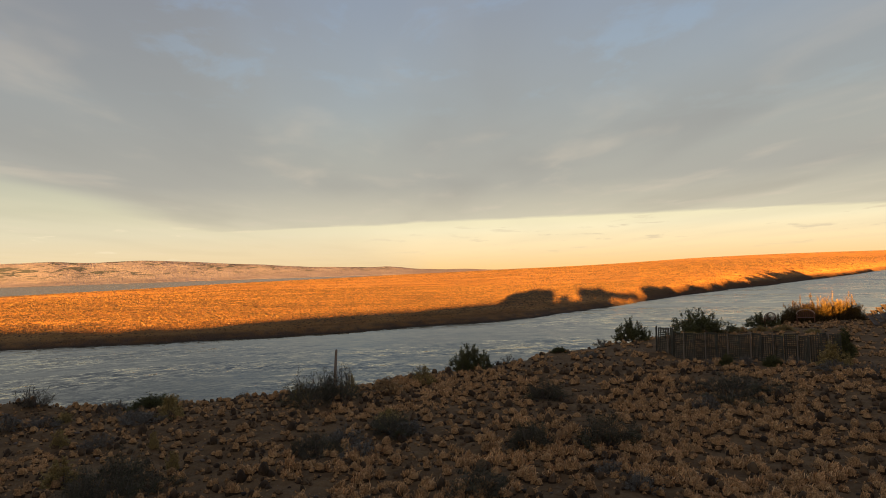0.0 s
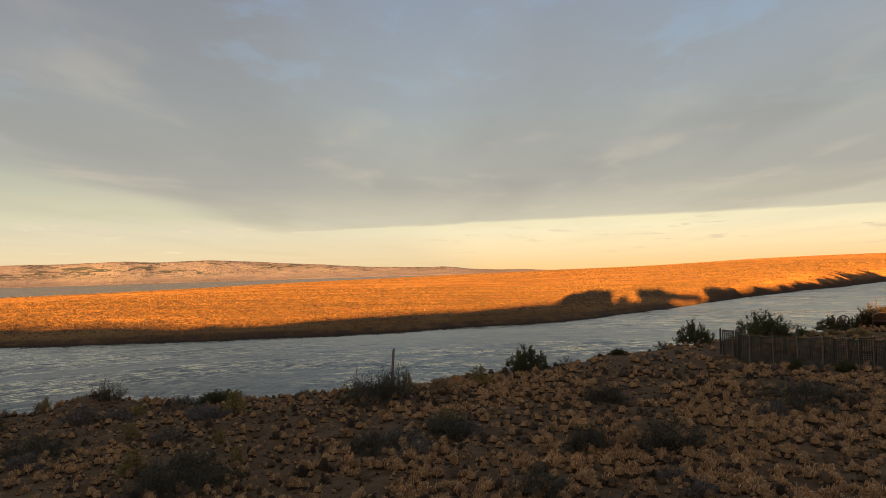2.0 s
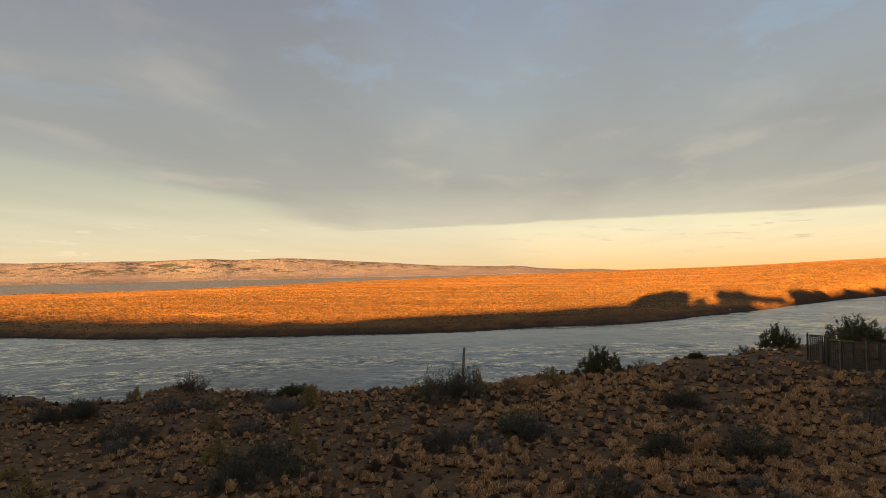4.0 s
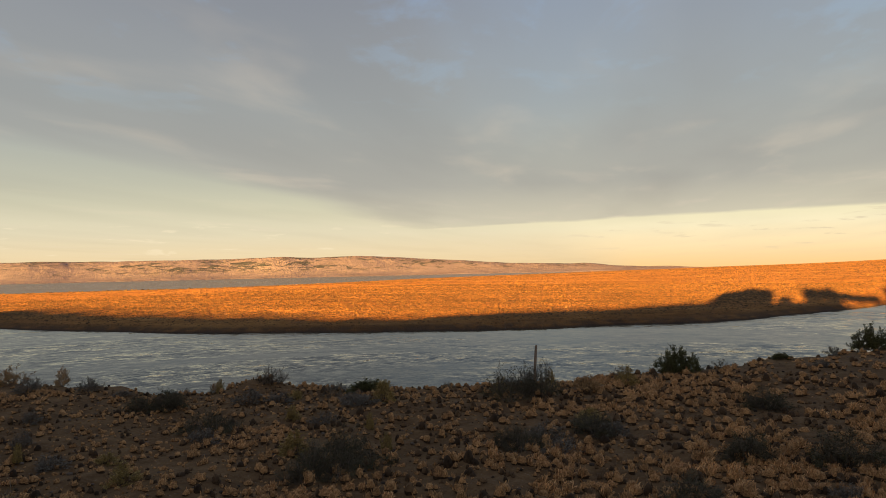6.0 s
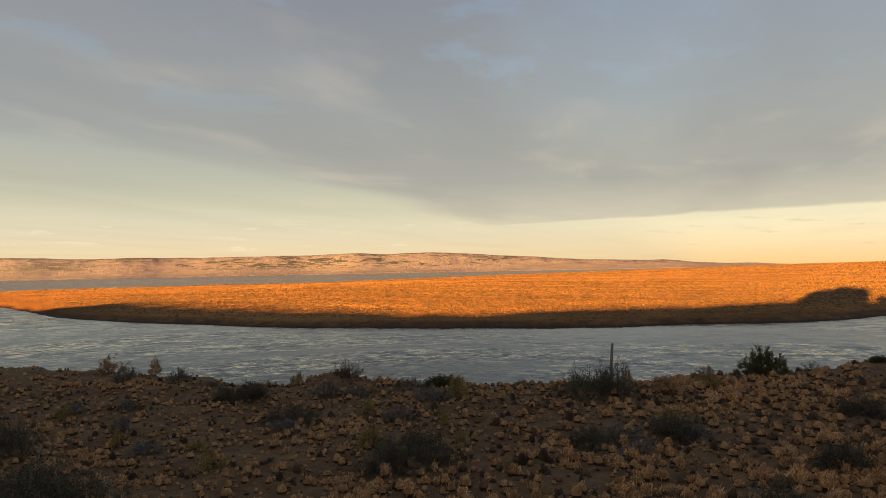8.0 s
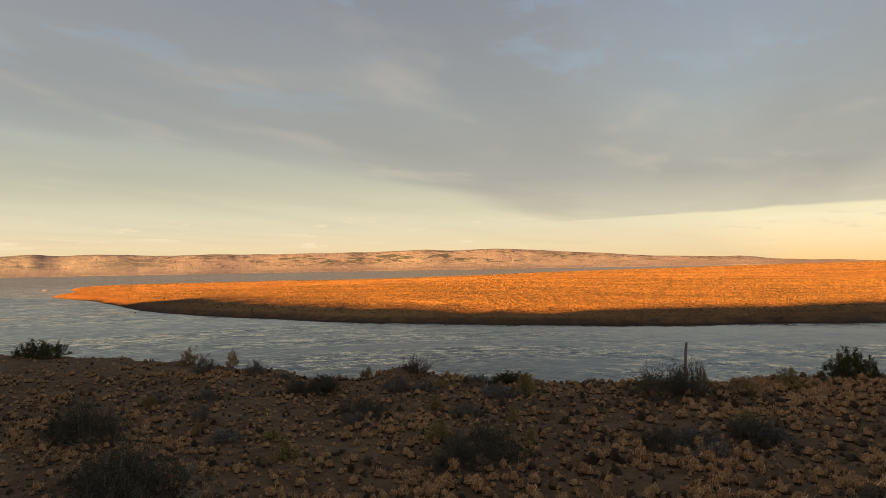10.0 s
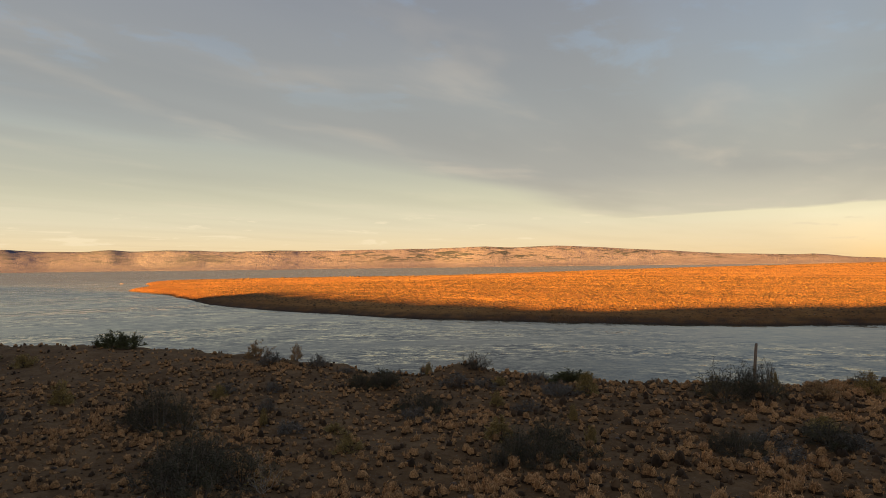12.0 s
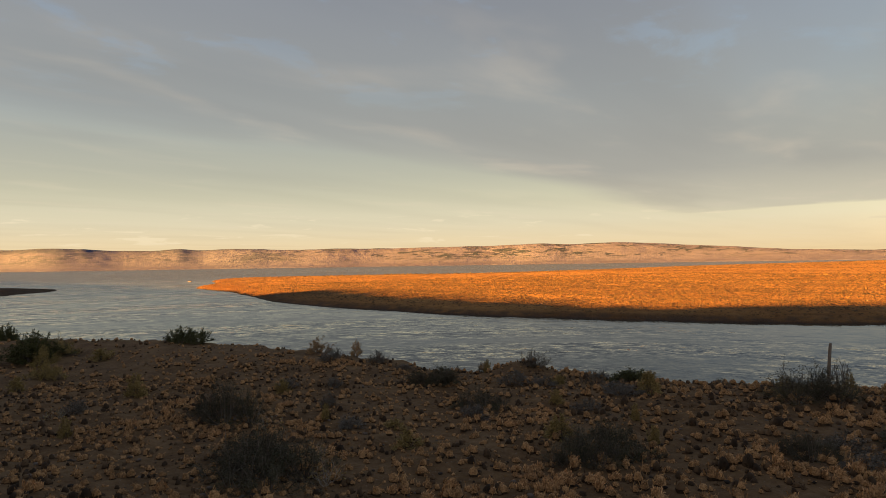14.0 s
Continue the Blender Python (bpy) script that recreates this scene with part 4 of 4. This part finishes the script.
SHRUBS = {          # x, y, width, height
    "dark": [(-4.37, 23.15, 3.51, 1.36), (3.51, 23.2, 1.54, 0.74), (-3.33, 16.72, 1.97, 0.79), (2.03, 16.31, 1.35, 0.76), (3.98, 16.58, 1.67, 0.97), (-7.05, 14.15, 2.68, 0.99), (-11.69, 7.99, 3.6, 1.42), (-13.2, 8.7, 1.9, 0.8), (-17.05, 10.55, 2.8, 1.5), (-12.37, 16.47, 2.03, 0.76), (-15.69, 18.73, 1.71, 0.6), (9.79, 22.51, 4.3, 0.99), (-7, 12.96, 1.99, 0.82), (-1.55, 18.61, 1.57, 0.56), (0.59, 12.86, 1.41, 0.56), (-15.31, 18.29, 1.31, 0.73), (-16.38, 18.12, 1.12, 0.7)],
    "green": [(1.15, 30.1, 2.35, 1.32), (11, 38.4, 2.3, 1.5), (16.41, 42.81, 4.76, 1.82), (22.86, 47.19, 2.63, 1.18), (17.65, 29.2, 1.12, 1.36), (-10.8, 24.2, 1.62, 0.56), (-36.14, 20.09, 3.28, 1.07), (12.3, 28.9, 0.7, 0.55), (13.9, 28.1, 0.9, 0.6), (-36.85, 12.49, 3.9, 1.6), (-48.07, 14.52, 2.16, 1.3), (5.91, 34.24, 1.03, 0.33)],
    "grey": [(11.6, 29.2, 0.6, 0.35), (13, 28.6, 0.9, 0.5), (14.6, 27.7, 0.8, 0.45), (8.7, 36.67, 1.05, 0.46), (-11.87, 23.92, 0.84, 0.33), (6.86, 31.29, 1, 0.39), (3.48, 14.12, 0.73, 0.42), (3.76, 13.05, 0.69, 0.42), (8.07, 20.64, 0.9, 0.55), (15.37, 26.22, 1.22, 0.53), (16.63, 25.91, 1.93, 0.54), (-9.89, 21, 1.34, 0.45), (-9.54, 18.11, 0.79, 0.43), (-22.01, 8.4, 0.9, 0.53), (-16.15, 13.56, 0.63, 0.52), (-1.07, 18.42, 0.98, 0.49), (-12.48, 20.41, 1.05, 0.46), (-13.72, 12.28, 0.97, 0.39), (-2.12, 16.16, 1.02, 0.47), (-22.89, 19.58, 1.1, 0.63), (-20.82, 20.35, 0.74, 0.61), (-18.67, 16.04, 0.72, 0.47), (-19.5, 20.73, 0.73, 0.27), (-13.46, 19.99, 1.22, 0.56), (-11.7, 15.29, 0.93, 0.49), (-19.97, 14.9, 1.03, 0.43), (-2.75, 17.66, 1, 0.52), (-9.45, 20.55, 1.25, 0.44)],
    # the first two are added for the sunlit tops of the green shrub there
    "yellow": [(-37, 13.6, 1.8, 1.35), (-35.2, 12.2, 1.3, 0.9), (-0.86, 26.28, 1.06, 0.74), (-10.14, 24.41, 0.97, 0.55), (16, 27.35, 1.35, 1), (-10.68, 18.21, 0.59, 0.45), (-30.22, 10.52, 1.72, 1.05), (-28.44, 8.92, 0.83, 0.57), (-23.11, 10.86, 0.89, 0.8), (-19.49, 14.36, 0.67, 0.55), (-10.91, 11.5, 0.73, 0.48), (-19.16, 7.07, 0.46, 0.54), (-33.62, 14.23, 1.26, 0.63), (-8.48, 14.5, 0.9, 0.66), (-5.26, 23.59, 0.85, 0.55), (18.9, 43, 1.6, 0.4), (20.1, 42, 1.5, 0.35), (21.4, 41.4, 1.6, 0.4), (22.4, 40.1, 1.4, 0.35), (19.3, 37.2, 1.5, 0.35), (14.6, 38.9, 1.5, 0.4), (-16.25, 22.3, 0.4, 0.6), (-8.92, 21.3, 0.89, 0.71), (-14.68, 12.23, 0.35, 0.44), (-6.51, 15.66, 0.41, 0.5), (-12.5, 12.74, 0.66, 0.26), (-7.8, 17.58, 0.36, 0.45), (-12.34, 21.34, 0.68, 0.38), (-1.73, 19.58, 1.1, 0.5), (-3.63, 25.39, 0.52, 0.74)],
    "twig": [(-16.82, 22.59, 0.45, 0.5), (-14.52, 23.33, 1.73, 0.72), (3.01, 31.65, 1.49, 0.44), (-1.21, 28.57, 1.5, 0.45), (-21.49, 21.36, 0.9, 0.42), (-14.72, 23.28, 1.49, 0.67), (-4.14, 26.87, 1.19, 1.05), (-7.68, 25.29, 0.69, 0.23), (-7.78, 25.24, 0.69, 0.23), (-17.75, 22.22, 0.59, 0.3), (-11.27, 22.05, 1.14, 0.52)],
    "dry": [(-10.35, 8.5, 0.95, 0.6), (-15.6, 10.9, 0.9, 0.6), (-11.69, 9.52, 0.67, 0.7), (-21.53, 7.66, 0.99, 0.4)],
    "rust": [(-25.54, 21.11, 1.3, 0.8), (-23.03, 21.22, 0.75, 0.85), (-16.82, 22.75, 0.5, 0.45), (-2.19, 24.46, 1.35, 0.52)],
    "gold": [(26.2, 50.4, 2.3, 1.75), (27.1, 50.1, 2.6, 2.15), (28.1, 49.8, 2.7, 2.35), (29.1, 49.3, 2.7, 2.4), (30, 48.7, 2.4, 2.2)],
}
for kind, (form, leaf_mat, wood_mat, label) in SPECIES.items():
    stems, twigs, count, leaf, upright, crook = form
    made = {}
    for i, (x, y, wide, high) in enumerate(SHRUBS[kind]):
        sort = (wide > 1.7, i % (2 if wide > 1.7 else 3))
        if kind == "dark" and sort[0]:            # broad and low
            wide, high = wide * 1.04, high * 1.0
        m = Matrix.Translation((x, y, float(land(x, y)) - 0.03)) @ Matrix.Rotation(rng.uniform(0, 6.28), 4, "Z") @ Matrix.Diagonal((wide, wide, high * 1.05, 1))
        if sort in made:
            source = made[sort]
            k = source.scale
            copy_thing(source, m @ Matrix.Diagonal((1 / k[0], 1 / k[1], 1 / k[2], 1)))
            continue
        wood, crown = lobed(*form) if sort[0] and count > 3 else bush_shape(*form)
        shrub = tagged(new("shrub"), label, "shrub", "shrubs of the near bank")
        part("twigwork", *wood, wood_mat, shrub)
        if crown:
            part("foliage", *crown, leaf_mat, shrub)
        shrub.matrix_basis = m
        made[sort] = shrub


# ---- fence, post, seats and steps ----
def box(bm, size, m, bevel=0.006):
    """A board or beam with softened edges."""
    made = bmesh.ops.create_cube(bm, size=1.0, matrix=m @ Matrix.Diagonal((*size, 1)))
    if bevel:
        edges = list({e for v in made["verts"] for e in v.link_edges})
        bmesh.ops.bevel(bm, geom=edges, offset=bevel, segments=1, affect="EDGES")


def bm_part(name, bm, material, parent, label=""):
    me = bpy.data.meshes.new(name)
    bm.to_mesh(me)
    bm.free()
    me.materials.append(material)
    ob = new(name, me)
    ob.parent = parent
    return tagged(ob, label)


def at_ground(x, y, turn=0.0, sink=0.0):
    return Matrix.Translation((x, y, float(land(x, y)) - sink)) @ Matrix.Rotation(turn, 4, "Z")


# a lone split fence post, a little crooked, with a chamfered head
post = tagged(new("fence_post"), "lone weathered grey wooden fence post behind a dark shrub", "post")
bm = bmesh.new()
rows = []
for k, (z, r, ox) in enumerate([(-0.3, 0.062, 0.0), (0.5, 0.06, 0.005), (1.1, 0.056, 0.018), (1.6, 0.054, 0.035), (1.78, 0.052, 0.045), (1.83, 0.036, 0.045)]):
    rows.append([bm.verts.new((ox + r * math.cos(a * math.pi / 4) * (1.0 + 0.1 * math.sin(3 * a)), 0.85 * r * math.sin(a * math.pi / 4), z + (0.025 * math.cos(a) if k > 3 else 0))) for a in range(8)])
for lo, hi in zip(rows, rows[1:]):
    for a in range(8):
        bm.faces.new((lo[a], lo[(a + 1) % 8], hi[(a + 1) % 8], hi[a]))
bm.faces.new(rows[-1])
bm_part("shaft", bm, M_POST, post)
post.matrix_basis = at_ground(-4.52, 26.68, 0.0, 0.16) @ Matrix.Rotation(radians(2.0), 4, "Y")


def lattice_panel(parent, wide, high, m):
    """One screen of crossed laths in a frame."""
    bm = bmesh.new()
    for x in (-wide / 2, wide / 2):
        box(bm, (0.045, 0.035, high), Matrix.Translation((x, 0, high / 2)))
    for z in (0.04, high - 0.02):
        box(bm, (wide, 0.03, 0.045), Matrix.Translation((0, 0, z)))
    frame_ob = bm_part("panel_frame", bm, M_SLAT, parent)
    frame_ob.matrix_basis = m
    bm = bmesh.new()
    n = max(3, int(wide / 0.085))
    for k in range(1, n):
        box(bm, (0.04, 0.008, high - 0.08), Matrix.Translation((wide * (k / n - 0.5), 0.006, high / 2)), 0)
    for k in range(1, int(high / 0.085)):
        box(bm, (wide - 0.04, 0.008, 0.038), Matrix.Translation((0, -0.004, 0.04 + k * 0.085)), 0)
    bm_part("lattice", bm, M_SLAT, frame_ob)


fence = tagged(new("lattice_fence"), "zigzag windbreak of weathered dark wooden lattice panels", "fence")
fence_random = random.Random(4)
corners = [Vector((10.33, 32.8)), Vector((11.17, 30.92)), Vector((13.78, 29.75)), Vector((15.64, 28.3)), Vector((16.9, 28.3))]
for a, b in zip(corners, corners[1:]):
    d = b - a
    n = max(2, round(d.length / 0.47))
    heading = math.atan2(d.y, d.x)
    for k in range(n):
        c = a + d * ((k + 0.5) / n)
        high = 1.26 + fence_random.uniform(-0.06, 0.05)
        wide = d.length / n * 1.13
        turn = heading + radians(24 if k % 2 else -38) + fence_random.uniform(-0.2, 0.2)
        z = float(land(c.x, c.y)) - 0.03
        lattice_panel(fence, wide, high, Matrix.Translation((c.x, c.y, z)) @ Matrix.Rotation(turn, 4, "Z") @ Matrix.Rotation(fence_random.uniform(-0.05, 0.05), 4, "X"))
        p = a + d * (k / n)
        if k == 0 and a is corners[0]:
            continue
        bm = bmesh.new()
        box(bm, (0.04, 0.04, high + 0.05), Matrix.Translation((0, 0, high / 2)))
        stake = bm_part("stake", bm, M_POST, fence)
        stake.matrix_basis = Matrix.Translation((p.x, p.y + 0.03, z)) @ Matrix.Rotation(fence_random.uniform(-0.04, 0.04), 4, "Y")


def garden_bench(x, y, turn):
    """A slatted wooden bench with an arched back."""
    bench = tagged(new("garden_bench"), "reddish wooden garden bench with an arched slatted back", "bench", "benches by the golden shrub")
    bm = bmesh.new()
    for k in range(5):
        box(bm, (1.16, 0.085, 0.024), Matrix.Translation((0, -0.2 + k * 0.1, 0.43)))
    bm_part("seat", bm, M_RED, bench)
    bm = bmesh.new()
    steps = 12
    for k in range(steps):
        a0, a1 = math.pi * k / steps, math.pi * (k + 1) / steps
        p0, p1 = Vector((0.58 * math.cos(a0), 0, 0.72 + 0.32 * math.sin(a0))), Vector((0.58 * math.cos(a1), 0, 0.72 + 0.32 * math.sin(a1)))
        mid, d = (p0 + p1) / 2, p1 - p0
        box(bm, (d.length * 1.1, 0.04, 0.07), Matrix.Translation((mid.x, 0.27, mid.z)) @ Matrix.Rotation(-math.atan2(d.z, d.x), 4, "Y"))
    bm_part("back_arch", bm, M_POST, bench, "pale worn arched top rail")
    for k in range(9):
        sx = -0.48 + 0.12 * k
        top = 0.72 + 0.32 * math.sqrt(1 - (sx / 0.58) ** 2)
        bm = bmesh.new()
        box(bm, (0.05, 0.02, top - 0.45), Matrix.Translation((sx, 0.26, (top + 0.45) / 2)))
        bm_part("back_slat", bm, M_RED, bench)
    for sx in (-0.56, 0.56):
        for sy in (-0.24, 0.26):
            bm = bmesh.new()
            high = 0.64 if sy < 0 else 0.74
            box(bm, (0.06, 0.06, high), Matrix.Translation((sx, sy, high / 2)))
            bm_part("leg", bm, M_RED, bench)
        bm = bmesh.new()
        box(bm, (0.09, 0.58, 0.03), Matrix.Translation((sx, 0.0, 0.655)))
        bm_part("armrest", bm, M_RED, bench)
    bench.matrix_basis = at_ground(x, y, turn, 0.01)


def river_rock(x, y, wide, high):
    """A low rock that breaks the water's surface."""
    rock = random.Random(int(wide * 100))
    bm = bmesh.new()
    bmesh.ops.create_icosphere(bm, subdivisions=2, radius=0.5)
    for v in bm.verts:
        v.co *= rock.uniform(0.82, 1.15)
    me = bpy.data.meshes.new("river_rock")
    bm.to_mesh(me)
    bm.free()
    me.materials.append(M_STONE)
    ob = tagged(new("river_rock", me), "dark wet rock breaking the water off the sandy point", "rock")
    ob.matrix_basis = Matrix.Translation((x, y, WATER)) @ Matrix.Diagonal((wide, wide * 0.7, high * 2, 1))


river_rock(-491, 279, 4.2, 0.5)
river_rock(-496, 283, 2.2, 0.35)
river_rock(-176.4, 126.7, 0.8, 0.22)

garden_bench(26.1, 47.6, radians(150))
garden_bench(23.1, 47.2, radians(205))

# wooden steps that lead up from the bank
stairs = tagged(new("wooden_steps"), "dark weathered flight of wooden steps on the bank", "steps")
for k in range(5):
    bm = bmesh.new()
    for j in range(2):
        box(bm, (0.15, 1.35, 0.05), Matrix.Translation((0.33 * k + 0.16 * j, 0, 0.4 + 0.19 * k)) @ Matrix.Rotation(radians(31), 4, "X"))
    bm_part("tread", bm, M_TREAD, stairs)
for sy in (-0.5, 0.5):
    bm = bmesh.new()
    box(bm, (1.9, 0.06, 0.18), Matrix.Translation((0.75, sy, 0.66 + 0.6 * sy)) @ Matrix.Rotation(-math.atan2(0.2, 0.34), 4, "Y"))
    bm_part("stringer", bm, M_TREAD, stairs)
for sx, sy in ((1.6, -0.5), (1.6, 0.5)):
    bm = bmesh.new()
    box(bm, (0.09, 0.09, 1.0 + 0.6 * sy), Matrix.Translation((sx - 0.1, sy, 0.45 + 0.3 * sy)))
    bm_part("support", bm, M_TREAD, stairs)
stairs.matrix_basis = at_ground(28.1, 43.4, radians(-6), 0.02)


# ---- trees behind the viewer and down the bank, whose shadows fall over the river ----
rng = np.random.default_rng(22)
def tree_shape(leaf_count, narrow, bare=0.0):
    """Trunk and crown of a tree one high; crown about 0.62 wide, or 0.22 for a poplar."""
    half = 0.11 if narrow else 0.32
    paths = [np.array([(0, 0, -0.05), (0.01, 0, 0.3), (0, 0.01, 0.6), (0, 0, 0.92)])]
    size = [0.03]
    for _ in range(26):
        h, a = rng.uniform(0.08, 0.75), rng.uniform(0, 6.28)
        q = half * rng.uniform(0.6, 1.0)
        tip = np.array([q * math.cos(a), q * math.sin(a), h + rng.uniform(0.08, 0.24)])
        paths.append(np.array([(0, 0, h), tip * (0.5, 0.5, 0) + (0, 0, h + (tip[2] - h) * 0.4), tip]))
        size.append(0.012)
    spots = []
    hubs = [p[-1] for p in paths[1:]] + [np.array([half * rng.uniform(-0.6, 0.6), half * rng.uniform(-0.6, 0.6), rng.uniform(0.05, 0.9)]) for _ in range(30)]
    while len(spots) < leaf_count:
        p = hubs[rng.integers(len(hubs))] + rng.normal(0, 1, 3) * (half * 0.3, half * 0.3, 0.07)
        if np.hypot(p[0], p[1]) < half and 0.0 < p[2] < 1.0:
            spots.append(p)
    spots = np.array(spots) * (1, 1, 1 - bare) + (0, 0, bare)
    paths[1:] = [p * (1, 1, 1 - bare) + (0, 0, bare) for p in paths[1:]]
    return rods(paths, size, 0.4, 5), leaves(spots, rng.normal(0, 1, spots.shape), 0.085 if not narrow else 0.05, 0.8)


# distance square to the sun's rays, distance towards the sun, height of the top, width
# unseen; the group from -16 to -5 stands in for a flat-topped shadow caster
TREES = [(-15.8, 30, 12.3, 6.0), (-11.2, 30, 13.8, 7.0), (-6.4, 30, 13.1, 5.6), (-0.6, 30, 10.0, 3.6), (-14.5, 28, 10.2, 5.5), (-9.5, 28, 10.2, 5.5), (-5.2, 28, 10.0, 4.0), (6.6, 28, 10.4, 4.5), (11.0, 28, 10.4, 5.0), (6.4, 30, 13.5, 5.0), (11.0, 30, 13.5, 5.8),
         (29.2, -45, 9.0, 5.0), (33.5, -45, 9.6, 6.0), (38.0, -45, 9.4, 5.5), (50.0, -45, 10.3, 4.0), (54.5, -45, 9.6, 5.5)]
for k in range(10):                     # a belt down the river, out of sight
    u = 66.0 + 8.2 * k
    TREES.append((u, -45 - 2.0 * (u - 60), 10.2 + 0.035 * (u - 66) + 0.8 * math.sin(2.3 * k), 8.6))
for k in range(13):                     # lower unseen trees farther down, added to shade the far shore's edge
    u = 150.0 + 9.0 * k
    TREES.append((u, -45 - 2.0 * (u - 60), 5.6 + 0.6 * math.sin(1.7 * k), 9.5))
HIGH_CROWNS = [(14.6, 27, 11.2, 4.4), (18.2, 27, 10.4, 5.0), (21.8, 27, 10.4, 5.0)]      # the sun comes in under them
POPLARS = [(107.0, -139, 14.2, 3.6), (114.0, -152, 13.4, 4.0), (118.9, -163, 15.8, 3.4), (125.0, -172, 12.4, 4.0), (135.0, -195, 11.6, 4.6), (140.0, -198, 10.2, 5.0), (145.0, -204, 9.2, 5.0)]
for narrow, bare, rows, label in ((False, 0.0, TREES, "dense broad-crowned tree on the slope"), (False, 0.53, HIGH_CROWNS, "high-crowned tree with a bare trunk on the slope"), (True, 0.0, POPLARS, "slim upright poplar on the riverbank")):
    wood, crown = tree_shape(2600 if not narrow else 1500, narrow, bare)
    first = None
    for u, along, top, wide in rows:
        x, y = CA * u - SA * along, -SA * u - CA * along
        z = float(land(x, y)) - 0.1
        scale = (wide / (0.24 if narrow else 0.66), wide / (0.24 if narrow else 0.66), top - z)
        m = Matrix.Translation((x, y, z)) @ Matrix.Rotation(rng.uniform(0, 6.28), 4, "Z") @ Matrix.Diagonal((*scale, 1))
        if first is None:
            first, first_scale = tagged(new("tree"), label, "tree", "trees along the bank"), scale
            part("trunk", *wood, M_BARK, first)
            part("crown", *crown, M_GREEN, first)
            first.matrix_basis = m
        else:
            copy_thing(first, m @ Matrix.Diagonal((1 / first_scale[0], 1 / first_scale[1], 1 / first_scale[2], 1)))
